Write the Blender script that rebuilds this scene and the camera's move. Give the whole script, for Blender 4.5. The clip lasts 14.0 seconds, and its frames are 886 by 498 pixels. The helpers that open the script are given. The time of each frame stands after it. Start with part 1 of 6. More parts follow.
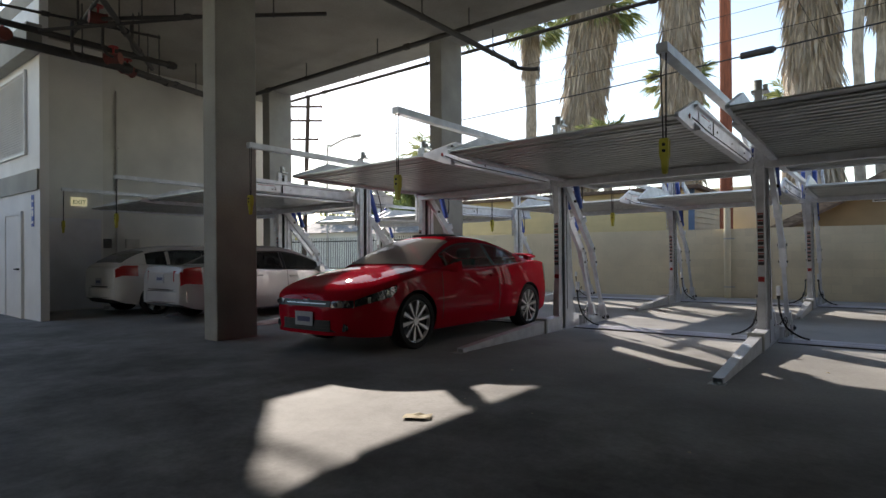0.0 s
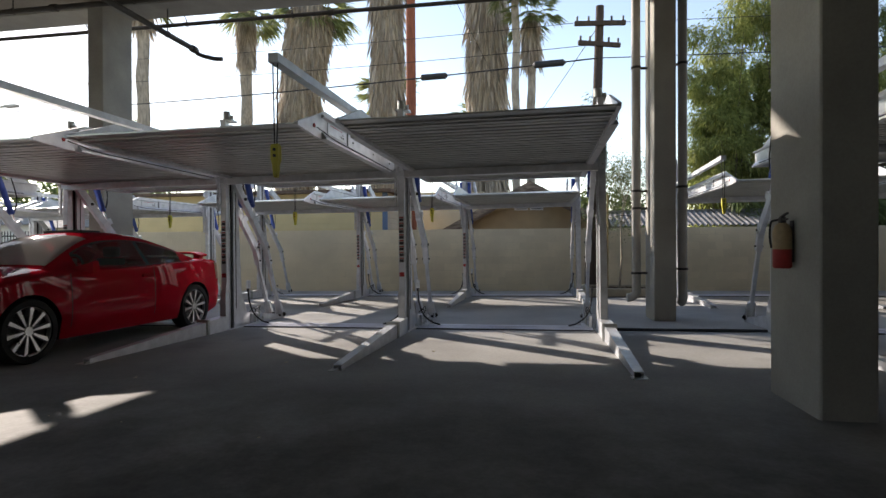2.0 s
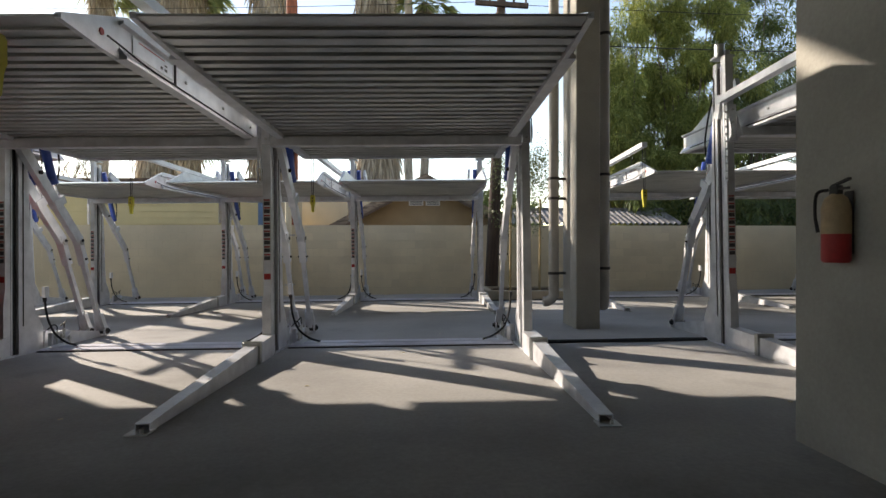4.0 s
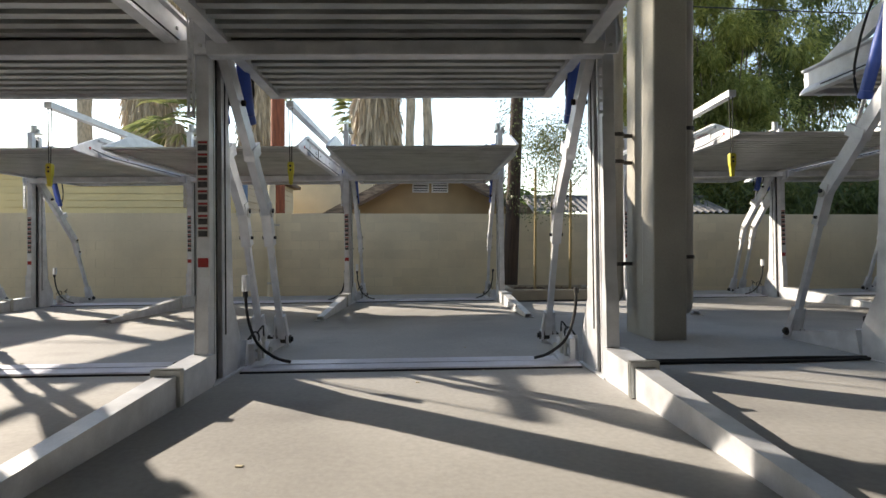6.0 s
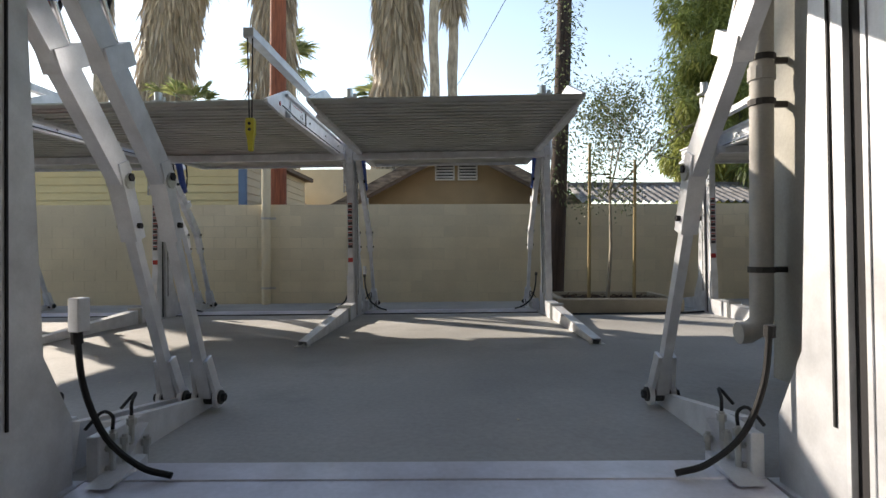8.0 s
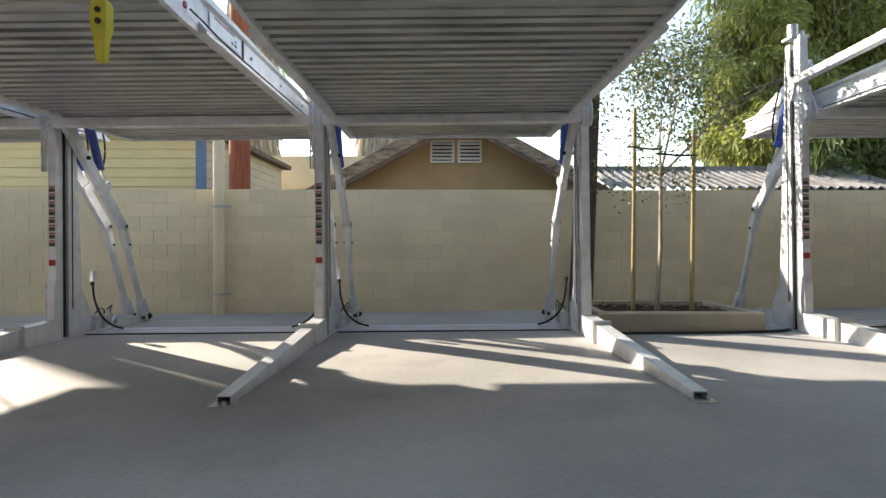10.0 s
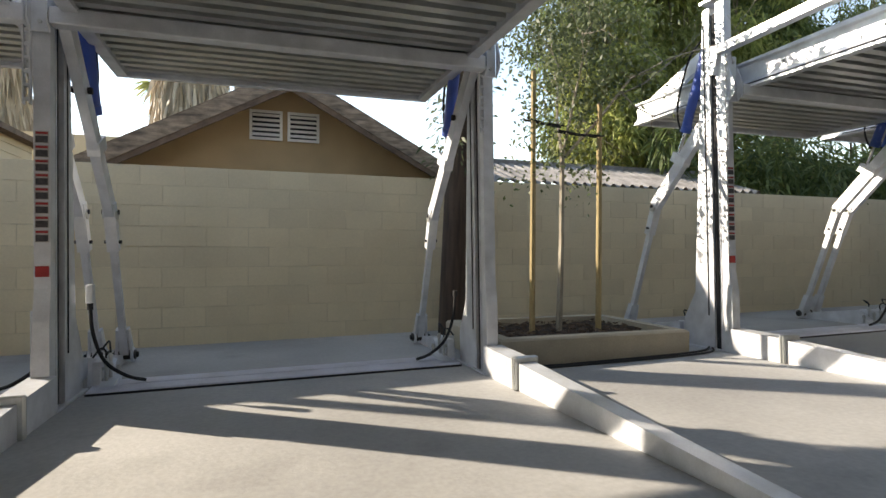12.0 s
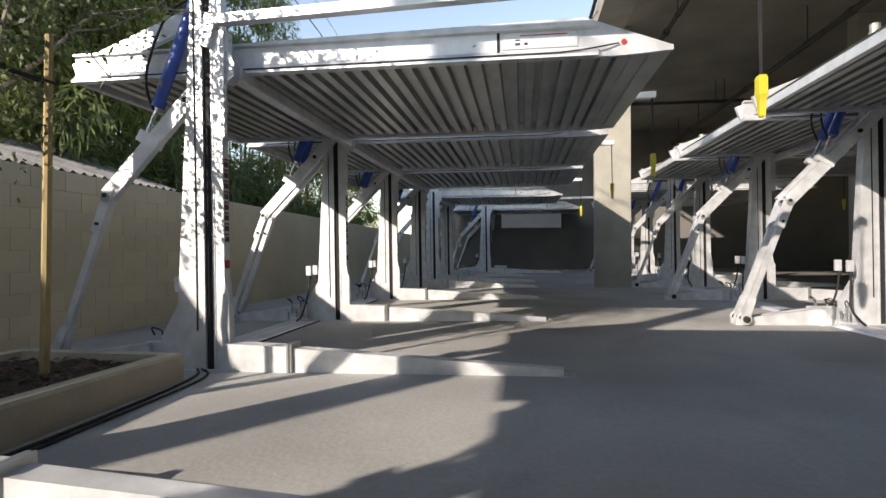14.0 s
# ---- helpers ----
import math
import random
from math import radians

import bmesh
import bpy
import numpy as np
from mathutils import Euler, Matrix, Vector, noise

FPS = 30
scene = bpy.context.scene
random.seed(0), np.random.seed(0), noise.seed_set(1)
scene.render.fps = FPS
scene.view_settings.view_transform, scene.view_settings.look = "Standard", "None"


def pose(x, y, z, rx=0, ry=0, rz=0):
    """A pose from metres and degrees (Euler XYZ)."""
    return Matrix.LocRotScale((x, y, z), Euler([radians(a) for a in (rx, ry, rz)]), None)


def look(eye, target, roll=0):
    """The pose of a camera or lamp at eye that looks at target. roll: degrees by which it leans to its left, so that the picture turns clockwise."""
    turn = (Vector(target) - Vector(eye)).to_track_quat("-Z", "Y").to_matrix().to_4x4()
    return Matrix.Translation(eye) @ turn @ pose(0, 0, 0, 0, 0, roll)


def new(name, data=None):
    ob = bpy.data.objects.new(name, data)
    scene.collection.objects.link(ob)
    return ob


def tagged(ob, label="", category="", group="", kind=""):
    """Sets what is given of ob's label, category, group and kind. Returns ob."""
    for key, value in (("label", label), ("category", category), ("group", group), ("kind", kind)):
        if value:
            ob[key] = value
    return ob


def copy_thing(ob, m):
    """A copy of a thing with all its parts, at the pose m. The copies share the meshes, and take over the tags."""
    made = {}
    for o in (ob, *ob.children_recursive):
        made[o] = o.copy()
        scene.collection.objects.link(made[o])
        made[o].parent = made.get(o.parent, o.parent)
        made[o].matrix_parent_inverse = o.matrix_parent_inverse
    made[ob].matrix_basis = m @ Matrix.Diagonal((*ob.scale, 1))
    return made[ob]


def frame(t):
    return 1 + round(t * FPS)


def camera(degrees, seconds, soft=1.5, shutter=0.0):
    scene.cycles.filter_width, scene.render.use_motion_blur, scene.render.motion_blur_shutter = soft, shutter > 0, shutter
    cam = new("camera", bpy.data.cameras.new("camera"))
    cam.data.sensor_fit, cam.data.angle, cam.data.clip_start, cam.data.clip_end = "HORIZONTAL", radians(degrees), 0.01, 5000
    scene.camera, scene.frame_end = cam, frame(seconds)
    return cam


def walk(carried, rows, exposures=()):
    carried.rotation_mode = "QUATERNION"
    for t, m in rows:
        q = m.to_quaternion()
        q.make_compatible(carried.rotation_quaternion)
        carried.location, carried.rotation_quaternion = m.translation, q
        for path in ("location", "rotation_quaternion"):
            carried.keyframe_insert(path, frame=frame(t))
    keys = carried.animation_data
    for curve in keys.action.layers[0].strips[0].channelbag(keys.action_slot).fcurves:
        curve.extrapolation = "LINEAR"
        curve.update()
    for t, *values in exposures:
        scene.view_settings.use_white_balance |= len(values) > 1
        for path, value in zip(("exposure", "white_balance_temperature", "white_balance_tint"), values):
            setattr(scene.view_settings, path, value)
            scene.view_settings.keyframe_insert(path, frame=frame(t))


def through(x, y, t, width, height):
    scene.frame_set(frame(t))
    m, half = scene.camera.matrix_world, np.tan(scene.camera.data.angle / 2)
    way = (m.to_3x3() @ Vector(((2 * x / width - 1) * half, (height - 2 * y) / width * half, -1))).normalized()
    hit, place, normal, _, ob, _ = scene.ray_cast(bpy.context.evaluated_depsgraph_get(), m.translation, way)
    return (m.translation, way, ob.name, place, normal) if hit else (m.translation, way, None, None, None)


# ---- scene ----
cam = camera(78.0, 14.0)
PATH = [
    (0, (0.673, 3.324, 1.093), (-0.557, 4.901, 1.096), -0.4),
    (0.5, (0.998, 3.215, 1.077), (-0.109, 4.881, 1.086), -0.1),
    (1, (1.309, 3.152, 1.087), (0.418, 4.942, 1.099), -0.1),
    (1.5, (1.539, 3.236, 1.104), (0.914, 5.136, 1.113), 0.1),
    (2, (1.576, 3.541, 1.100), (1.228, 5.511, 1.09), -0.2),
    (2.5, (1.512, 3.864, 1.045), (1.485, 5.864, 1.056), -0.0),
    (3, (1.475, 4.334, 1.015), (1.522, 6.333, 1.024), 0.0),
    (3.2, (1.452, 4.523, 1.032), (1.498, 6.523, 1.029), -0.0),
    (5.5, (1.169, 6.951, 0.835), (1.24, 8.95, 0.831), -0.0),
    (6, (1.136, 7.517, 0.779), (1.194, 9.517, 0.781), -0.0),
    (6.5, (1.128, 8.098, 0.767), (1.161, 10.098, 0.765), -0.2),
    (7, (1.157, 8.675, 0.766), (1.161, 10.675, 0.763), -0.2),
    (7.5, (1.125, 9.225, 0.779), (1.1, 11.225, 0.774), 0.0),
    (8.2, (1.153, 10.026, 0.765), (1.115, 12.026, 0.763), -0.1),
    (10.3, (0.945, 12.243, 0.77), (0.962, 14.243, 0.753), 0.1),
    (10.5, (0.921, 12.474, 0.755), (0.954, 14.473, 0.743), 0.0),
    (11, (0.876, 13.068, 0.758), (0.927, 15.068, 0.749), 0.1),
    (11.5, (0.813, 13.581, 0.754), (1.052, 15.567, 0.749), 0.1),
    (12, (0.844, 14.035, 0.716), (1.488, 15.928, 0.728), 0.1),
    (12.5, (0.869, 14.476, 0.731), (1.981, 16.138, 0.74), 0.1),
    (13, (0.882, 14.877, 0.714), (2.533, 16.006, 0.736), 0.1),
    (13.5, (0.886, 15.284, 0.713), (2.785, 15.914, 0.735), 0.1),
    (14, (0.867, 15.593, 0.734), (2.846, 15.879, 0.754), -0.0),
]
EXPOSURES = [(0, 1.53, 7450, 15), (1.5, 1.5, 7500, 16), (3.2, 1.55, 7950, 17), (5.5, 1.94, 8200, 13), (6.5, 1.8, 8100, 14), (8.2, 1.68, 7950, 14), (10.5, 2.48, 8250, 13), (11.5, 2.32, 8250, 13), (12, 2.1, 8250, 13), (12.5, 1.98, 8200, 14), (13.2, 1.66, 8100, 14), (14, 1.54, 7950, 15)]
walk(cam, [(t, look(eye, target, roll)) for t, eye, target, roll in PATH], EXPOSURES)

# ---------------------------------------------------------------- light
SUN_AZ, SUN_EL = math.atan2(-0.795, 0.6066), radians(22.3)
world = bpy.data.worlds.new("sky")
scene.world = world
world.use_nodes = True
wn = world.node_tree.nodes
wl = world.node_tree.links
sky = wn.new("ShaderNodeTexSky")
sky.sky_type = "NISHITA"
sky.sun_disc = False
sky.sun_elevation = SUN_EL
sky.sun_rotation = SUN_AZ % (2 * math.pi)
sky.air_density, sky.dust_density, sky.ozone_density = 1.0, 0.15, 1.0
wn["Background"].inputs[1].default_value = 0.115
wl.new(sky.outputs[0], wn["Background"].inputs[0])

sun_data = bpy.data.lights.new("sun", "SUN")
sun_data.energy, sun_data.angle, sun_data.color = 2.35, radians(0.6), (1.0, 0.99, 0.975)
sun = new("sun", sun_data)
SUN_DIR = Vector((math.sin(SUN_AZ) * math.cos(SUN_EL), math.cos(SUN_AZ) * math.cos(SUN_EL), math.sin(SUN_EL)))
sun.matrix_world = look((0, 0, 30), Vector((0, 0, 30)) - SUN_DIR)
scene.view_settings.exposure = 0.0

# ---------------------------------------------------------------- materials
def material(name, base, rough=0.6, metal=0.0, vary=0.12, scale=3.0, fine=60.0, bump=0.1, dist=0.004, tint=None, spec=0.5, stretch=(1, 1, 1), per_object=0.0, coat=0.0, rough_vary=0.1, world_grain=False):
    """A surface with two scales of variation (stains and grain) and fine relief."""
    m = bpy.data.materials.new(name)
    m.use_nodes = True
    n, l = m.node_tree.nodes, m.node_tree.links
    b = n["Principled BSDF"]
    co = n.new("ShaderNodeTexCoord")
    mp = n.new("ShaderNodeMapping")
    mp.inputs["Scale"].default_value = stretch
    l.new(n.new("ShaderNodeNewGeometry").outputs["Position"] if world_grain else co.outputs["Object"], mp.inputs[0])
    big, small = n.new("ShaderNodeTexNoise"), n.new("ShaderNodeTexNoise")
    for t, s, d in ((big, scale, 4.0), (small, fine, 3.0)):
        t.inputs["Scale"].default_value, t.inputs["Detail"].default_value = s, d
        l.new(mp.outputs[0], t.inputs["Vector"])
    dark = [c * (1 - vary * 1.6) for c in base]
    light = [min(1, c * (1 + vary)) for c in (tint or base)]
    ramp = n.new("ShaderNodeValToRGB")
    ramp.color_ramp.elements[0].position, ramp.color_ramp.elements[1].position = 0.3, 0.72
    ramp.color_ramp.elements[0].color, ramp.color_ramp.elements[1].color = (*dark, 1), (*light, 1)
    l.new(big.outputs[0], ramp.inputs[0])
    grain = n.new("ShaderNodeMapRange")
    grain.inputs[1].default_value, grain.inputs[2].default_value = 0.25, 0.75
    grain.inputs[3].default_value, grain.inputs[4].default_value = 1 - vary * 0.7, 1 + vary * 0.5
    l.new(small.outputs[0], grain.inputs[0])
    mul = n.new("ShaderNodeVectorMath")
    mul.operation = "SCALE"
    l.new(ramp.outputs[0], mul.inputs[0])
    l.new(grain.outputs[0], mul.inputs["Scale"])
    out = mul.outputs[0]
    if per_object:
        info = n.new("ShaderNodeObjectInfo")
        rnd = n.new("ShaderNodeMapRange")
        rnd.inputs[3].default_value, rnd.inputs[4].default_value = 1 - per_object, 1 + per_object
        l.new(info.outputs["Random"], rnd.inputs[0])
        mul2 = n.new("ShaderNodeVectorMath")
        mul2.operation = "SCALE"
        l.new(out, mul2.inputs[0])
        l.new(rnd.outputs[0], mul2.inputs["Scale"])
        out = mul2.outputs[0]
    l.new(out, b.inputs["Base Color"])
    rr = n.new("ShaderNodeMapRange")
    rr.inputs[3].default_value, rr.inputs[4].default_value = max(0.02, rough - rough_vary), min(1, rough + rough_vary)
    l.new(big.outputs[0], rr.inputs[0])
    l.new(rr.outputs[0], b.inputs["Roughness"])
    b.inputs["Metallic"].default_value = metal
    b.inputs["Specular IOR Level"].default_value = spec
    b.inputs["Coat Weight"].default_value = coat
    b.inputs["Coat Roughness"].default_value = 0.04
    if bump:
        bp = n.new("ShaderNodeBump")
        bp.inputs["Strength"].default_value, bp.inputs["Distance"].default_value = bump, dist
        l.new(small.outputs[0], bp.inputs["Height"])
        l.new(bp.outputs[0], b.inputs["Normal"])
    return m


M = {}
M["floor"] = material("floor_concrete", (0.372, 0.368, 0.355), 0.78, 0, 0.15, 0.55, 34, 0.45, 0.004, tint=(0.408, 0.405, 0.390))

def add_aisle_shade_and_oil(m):
    """Patchy shade of the drive aisle painted into the slab's colour, and random oil stains."""
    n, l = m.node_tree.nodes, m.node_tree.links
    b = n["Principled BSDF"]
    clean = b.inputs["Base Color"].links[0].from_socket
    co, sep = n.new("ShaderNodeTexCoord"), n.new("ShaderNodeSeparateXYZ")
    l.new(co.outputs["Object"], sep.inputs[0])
    # aisle shade painted into the floor colour, fading out between y 5.5 and 10.5
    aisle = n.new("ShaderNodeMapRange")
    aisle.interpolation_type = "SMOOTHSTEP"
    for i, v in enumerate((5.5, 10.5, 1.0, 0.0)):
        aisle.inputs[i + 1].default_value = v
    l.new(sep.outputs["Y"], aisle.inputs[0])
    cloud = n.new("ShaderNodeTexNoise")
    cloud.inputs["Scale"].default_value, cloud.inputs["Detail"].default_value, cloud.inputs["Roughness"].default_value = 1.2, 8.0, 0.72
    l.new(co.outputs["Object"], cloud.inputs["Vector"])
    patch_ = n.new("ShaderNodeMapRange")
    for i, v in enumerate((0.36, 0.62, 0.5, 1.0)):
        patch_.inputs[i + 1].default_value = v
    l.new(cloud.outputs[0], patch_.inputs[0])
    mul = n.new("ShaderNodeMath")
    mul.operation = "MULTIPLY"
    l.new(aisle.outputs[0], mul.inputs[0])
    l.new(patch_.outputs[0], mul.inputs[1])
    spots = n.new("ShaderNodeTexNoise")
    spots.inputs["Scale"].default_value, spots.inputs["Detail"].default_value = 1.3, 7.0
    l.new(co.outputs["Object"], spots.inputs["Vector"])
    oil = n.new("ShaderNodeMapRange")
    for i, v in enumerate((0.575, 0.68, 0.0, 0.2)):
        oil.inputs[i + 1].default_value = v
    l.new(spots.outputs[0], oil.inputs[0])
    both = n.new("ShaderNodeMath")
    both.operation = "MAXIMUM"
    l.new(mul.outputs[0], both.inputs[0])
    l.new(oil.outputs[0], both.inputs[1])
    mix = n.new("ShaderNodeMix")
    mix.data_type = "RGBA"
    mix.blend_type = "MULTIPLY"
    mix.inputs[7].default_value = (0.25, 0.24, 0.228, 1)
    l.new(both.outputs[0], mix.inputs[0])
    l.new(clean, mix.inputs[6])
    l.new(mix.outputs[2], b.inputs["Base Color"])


add_aisle_shade_and_oil(M["floor"])
M["column"] = material("painted_concrete", (0.36, 0.35, 0.31), 0.85, 0, 0.11, 1.6, 45, 0.3)
M["ceiling"] = material("ceiling_concrete", (0.31, 0.285, 0.24), 0.9, 0, 0.14, 0.8, 30, 0.2)
M["wallpaint"] = material("wall_paint", (0.70, 0.69, 0.65), 0.85, 0, 0.08, 0.9, 50, 0.1)
M["wall_grey"] = material("grey_wall_paint", (0.62, 0.605, 0.55), 0.85, 0, 0.1, 0.9, 50, 0.15)
M["white"] = material("white_paint", (0.80, 0.79, 0.76), 0.7, 0, 0.05, 1.5, 50, 0.05)
M["block"] = material("block", (0.69, 0.60, 0.42), 0.92, 0, 0.065, 1.1, 55, 0.35, 0.004, per_object=0.05, world_grain=True)
M["mortar"] = material("mortar", (0.66, 0.575, 0.405), 0.95, 0, 0.1, 4, 80, 0.4)
M["galv"] = material("galvanized_steel", (0.63, 0.65, 0.68), 0.42, 0.4, 0.07, 7.0, 90, 0.05, 0.001, tint=(0.71, 0.73, 0.76), per_object=0.05)
M["galv_floor"] = material("galvanized_plate", (0.66, 0.67, 0.75), 0.42, 0.35, 0.12, 3.0, 40, 0.06, 0.002)
M["deck"] = material("deck_sheet", (0.47, 0.49, 0.475), 0.34, 0.72, 0.09, 2.5, 60, 0.03, 0.002, tint=(0.55, 0.565, 0.55), rough_vary=0.05)
M["black"] = material("black_rubber", (0.014, 0.014, 0.015), 0.7, 0, 0.2, 8, 90, 0.1)
# near-black that paints the shade in slots and vents; also colours bolts
M["dark"] = material("recess_shade_and_bolts", (0.02, 0.02, 0.022), 0.85, 0, 0.2, 8, 90, 0.1)
M["blue"] = material("blue_cylinder_paint", (0.04, 0.10, 0.42), 0.35, 0, 0.1, 6, 60, 0.05)
M["chrome"] = material("polished_rod", (0.75, 0.75, 0.77), 0.18, 1.0, 0.05, 6, 60, 0)
M["yellow"] = material("yellow_plastic", (0.58, 0.52, 0.05), 0.5, 0, 0.06, 8, 60, 0.05)
M["label"] = material("label_print", (0.50, 0.48, 0.46), 0.6, 0, 0.1, 30, 120, 0)
M["labeldark"] = material("label_picture", (0.07, 0.065, 0.07), 0.6, 0, 0.3, 40, 120, 0)
M["red"] = material("red_print", (0.42, 0.03, 0.03), 0.55, 0, 0.1, 20, 90, 0)
M["pipe"] = material("dark_iron_pipe", (0.06, 0.055, 0.05), 0.6, 0.3, 0.2, 6, 60, 0.1)
M["downpipe"] = material("painted_pipe", (0.46, 0.44, 0.40), 0.7, 0, 0.1, 3, 60, 0.1)

# ---------------------------------------------------------------- building tools
SLOPE_X, SLOPE_Y = 0.01127, -0.01414
_ez = Vector((-SLOPE_X, -SLOPE_Y, 1)).normalized()
_ex = Vector((1, 0, SLOPE_X)).normalized()
_ey = _ez.cross(_ex)
SITE = Matrix((_ex, _ey, _ez)).transposed().to_4x4()


def floor_z(x, y):
    return SLOPE_X * x + SLOPE_Y * y


def on_floor(x, y, rz=0.0, z=0.0):
    """A pose square to the sloping floor slab at plan place x, y."""
    return Matrix.Translation((x, y, floor_z(x, y))) @ SITE @ pose(0, 0, z, 0, 0, rz)


def upright(x, y, rz=0.0, z=0.0):
    """A pose that stands truly upright on the floor."""
    return pose(x, y, floor_z(x, y) + z, 0, 0, rz)


def mesh_from(bm, name, mat, smooth=False):
    me = bpy.data.meshes.new(name)
    bmesh.ops.recalc_face_normals(bm, faces=bm.faces)
    bm.to_mesh(me)
    bm.free()
    if mat is not None:
        for q in mat if isinstance(mat, (list, tuple)) else (mat,):
            me.materials.append(q)
    if smooth:
        me.polygons.foreach_set("use_smooth", [True] * len(me.polygons))
        me.set_sharp_from_angle(angle=radians(40))
    return me


def part(name, bm, mat, parent, label="", smooth=False, at=None):
    ob = new(name, mesh_from(bm, name, mat, smooth))
    ob.parent = parent
    if at is not None:
        ob.matrix_basis = at
    if label:
        ob["label"] = label
    return ob


def thing(name, m, label, category, group="", kind=""):
    ob = new(name)
    ob.matrix_basis = m
    ob.empty_display_size = 0.2
    return tagged(ob, label, category, group, kind)


def solid(name, bm, mat, m, label, category, group="", kind="", smooth=False):
    """A top-level thing that is one mesh."""
    ob = new(name, mesh_from(bm, name, mat, smooth))
    ob.matrix_basis = m
    return tagged(ob, label, category, group, kind)


def box(bm, x0, x1, y0, y1, z0, z1, bevel=0.0):
    """An axis-aligned box with lightly bevelled edges, added to bm."""
    vs = [bm.verts.new((x, y, z)) for z in (z0, z1) for x, y in ((x0, y0), (x1, y0), (x1, y1), (x0, y1))]
    fs = [(3, 2, 1, 0), (4, 5, 6, 7), (0, 1, 5, 4), (1, 2, 6, 5), (2, 3, 7, 6), (3, 0, 4, 7)]
    faces = [bm.faces.new([vs[i] for i in f]) for f in fs]
    if bevel > 0:
        edges = list({e for f in faces for e in f.edges})
        bmesh.ops.bevel(bm, geom=edges, offset=bevel, segments=1, affect="EDGES")
    return bm


def hexa(bm, lo, hi):
    """A solid between two quads, each four points in the same turning order."""
    a = [bm.verts.new(p) for p in lo]
    b = [bm.verts.new(p) for p in hi]
    bm.faces.new(a[::-1])
    bm.faces.new(b)
    for i in range(len(a)):
        j = (i + 1) % len(a)
        bm.faces.new((a[i], a[j], b[j], b[i]))
    return bm


def prism(bm, outline, axis, t0, t1):
    """An outline of two coordinates, pushed along the third axis (0 x, 1 y, 2 z) from t0 to t1."""
    def put(p, t):
        q = list(p)
        q.insert(axis, t)
        return q
    return hexa(bm, [put(p, t0) for p in outline], [put(p, t1) for p in outline])


def bar(bm, a, b, w, h, up=(0, 0, 1)):
    """A rectangular bar from a to b, w wide and h high."""
    a, b = Vector(a), Vector(b)
    d = (b - a).normalized()
    side = d.cross(Vector(up)).normalized()
    top = side.cross(d)
    quad = [(-w / 2, -h / 2), (w / 2, -h / 2), (w / 2, h / 2), (-w / 2, h / 2)]
    return hexa(bm, [a + side * u + top * v for u, v in quad], [b + side * u + top * v for u, v in quad])


def tube(bm, points, radius, sides=10, caps=True):
    """A round tube through points; radius is one number or one for each point."""
    pts = [Vector(p) for p in points]
    rings = []
    ref = Vector((0, 0, 1)) if abs((pts[1] - pts[0]).normalized().z) < 0.95 else Vector((1, 0, 0))
    for i, p in enumerate(pts):
        d = (pts[min(i + 1, len(pts) - 1)] - pts[max(i - 1, 0)]).normalized()
        u = d.cross(ref).normalized()
        v = u.cross(d)
        r = radius[i] if isinstance(radius, (list, tuple)) else radius
        rings.append([bm.verts.new(p + r * (math.cos(k) * u + math.sin(k) * v)) for k in (2 * math.pi * j / sides for j in range(sides))])
    for a, b in zip(rings, rings[1:]):
        for j in range(sides):
            bm.faces.new((a[j], a[(j + 1) % sides], b[(j + 1) % sides], b[j]))
    if caps:
        bm.faces.new(rings[0][::-1])
        bm.faces.new(rings[-1])
    return bm


def arc(points, n=8):
    """A smooth line (Catmull-Rom) through a few points."""
    p = [Vector(q) for q in points]
    p = [2 * p[0] - p[1]] + p + [2 * p[-1] - p[-2]]
    out = []
    for i in range(1, len(p) - 2):
        for k in range(n):
            t = k / n
            out.append(0.5 * ((2 * p[i]) + (p[i + 1] - p[i - 1]) * t + (2 * p[i - 1] - 5 * p[i] + 4 * p[i + 1] - p[i + 2]) * t * t + (3 * p[i] - p[i - 1] - 3 * p[i + 1] + p[i + 2]) * t ** 3))
    return out + [p[-2]]


def B():
    return bmesh.new()


def steps(a, b, n):
    return [a + (b - a) * i / n for i in range(n + 1)]

# ---------------------------------------------------------------- the garage
EDGE_Y0, EDGE_Y1 = 13.1, 13.9          # the open side: columns and the edge beam
BEAM_Z, CEIL_Z = 5.94, 6.02
WEST, EAST, SOUTH = -14.9, 25.0, -4.0


def sheet(x0, x1, y0, y1, nx, ny, z):
    bm = B()
    g = [[bm.verts.new((x0 + (x1 - x0) * i / nx, y0 + (y1 - y0) * j / ny, z(x0 + (x1 - x0) * i / nx, y0 + (y1 - y0) * j / ny))) for j in range(ny + 1)] for i in range(nx + 1)]
    for i in range(nx):
        for j in range(ny):
            bm.faces.new((g[i][j], g[i + 1][j], g[i + 1][j + 1], g[i][j + 1]))
    return bm


solid("floor", sheet(WEST - 12, EAST + 6, SOUTH - 1, 20.6, 4, 4, floor_z), M["floor"], Matrix.Identity(4), "bare grey-brown concrete slab, dusty and stained, aisle shade painted in", "floor", kind="structure")

bm = B()
box(bm, WEST - 0.3, EAST, 6.85, EDGE_Y1, CEIL_Z, CEIL_Z + 0.4)
box(bm, -11.6, EAST, SOUTH, 6.85, CEIL_Z, CEIL_Z + 0.4)
solid("ceiling", bm, M["ceiling"], Matrix.Identity(4), "bare concrete ceiling slab over the parking", "ceiling", kind="structure")
bm = B()
box(bm, WEST - 0.3, EAST, EDGE_Y0 + 0.15, EDGE_Y1 + 0.02, BEAM_Z, CEIL_Z)
solid("trim", bm, M["column"], Matrix.Identity(4), "concrete edge beam along the open side", "beam", kind="structure")


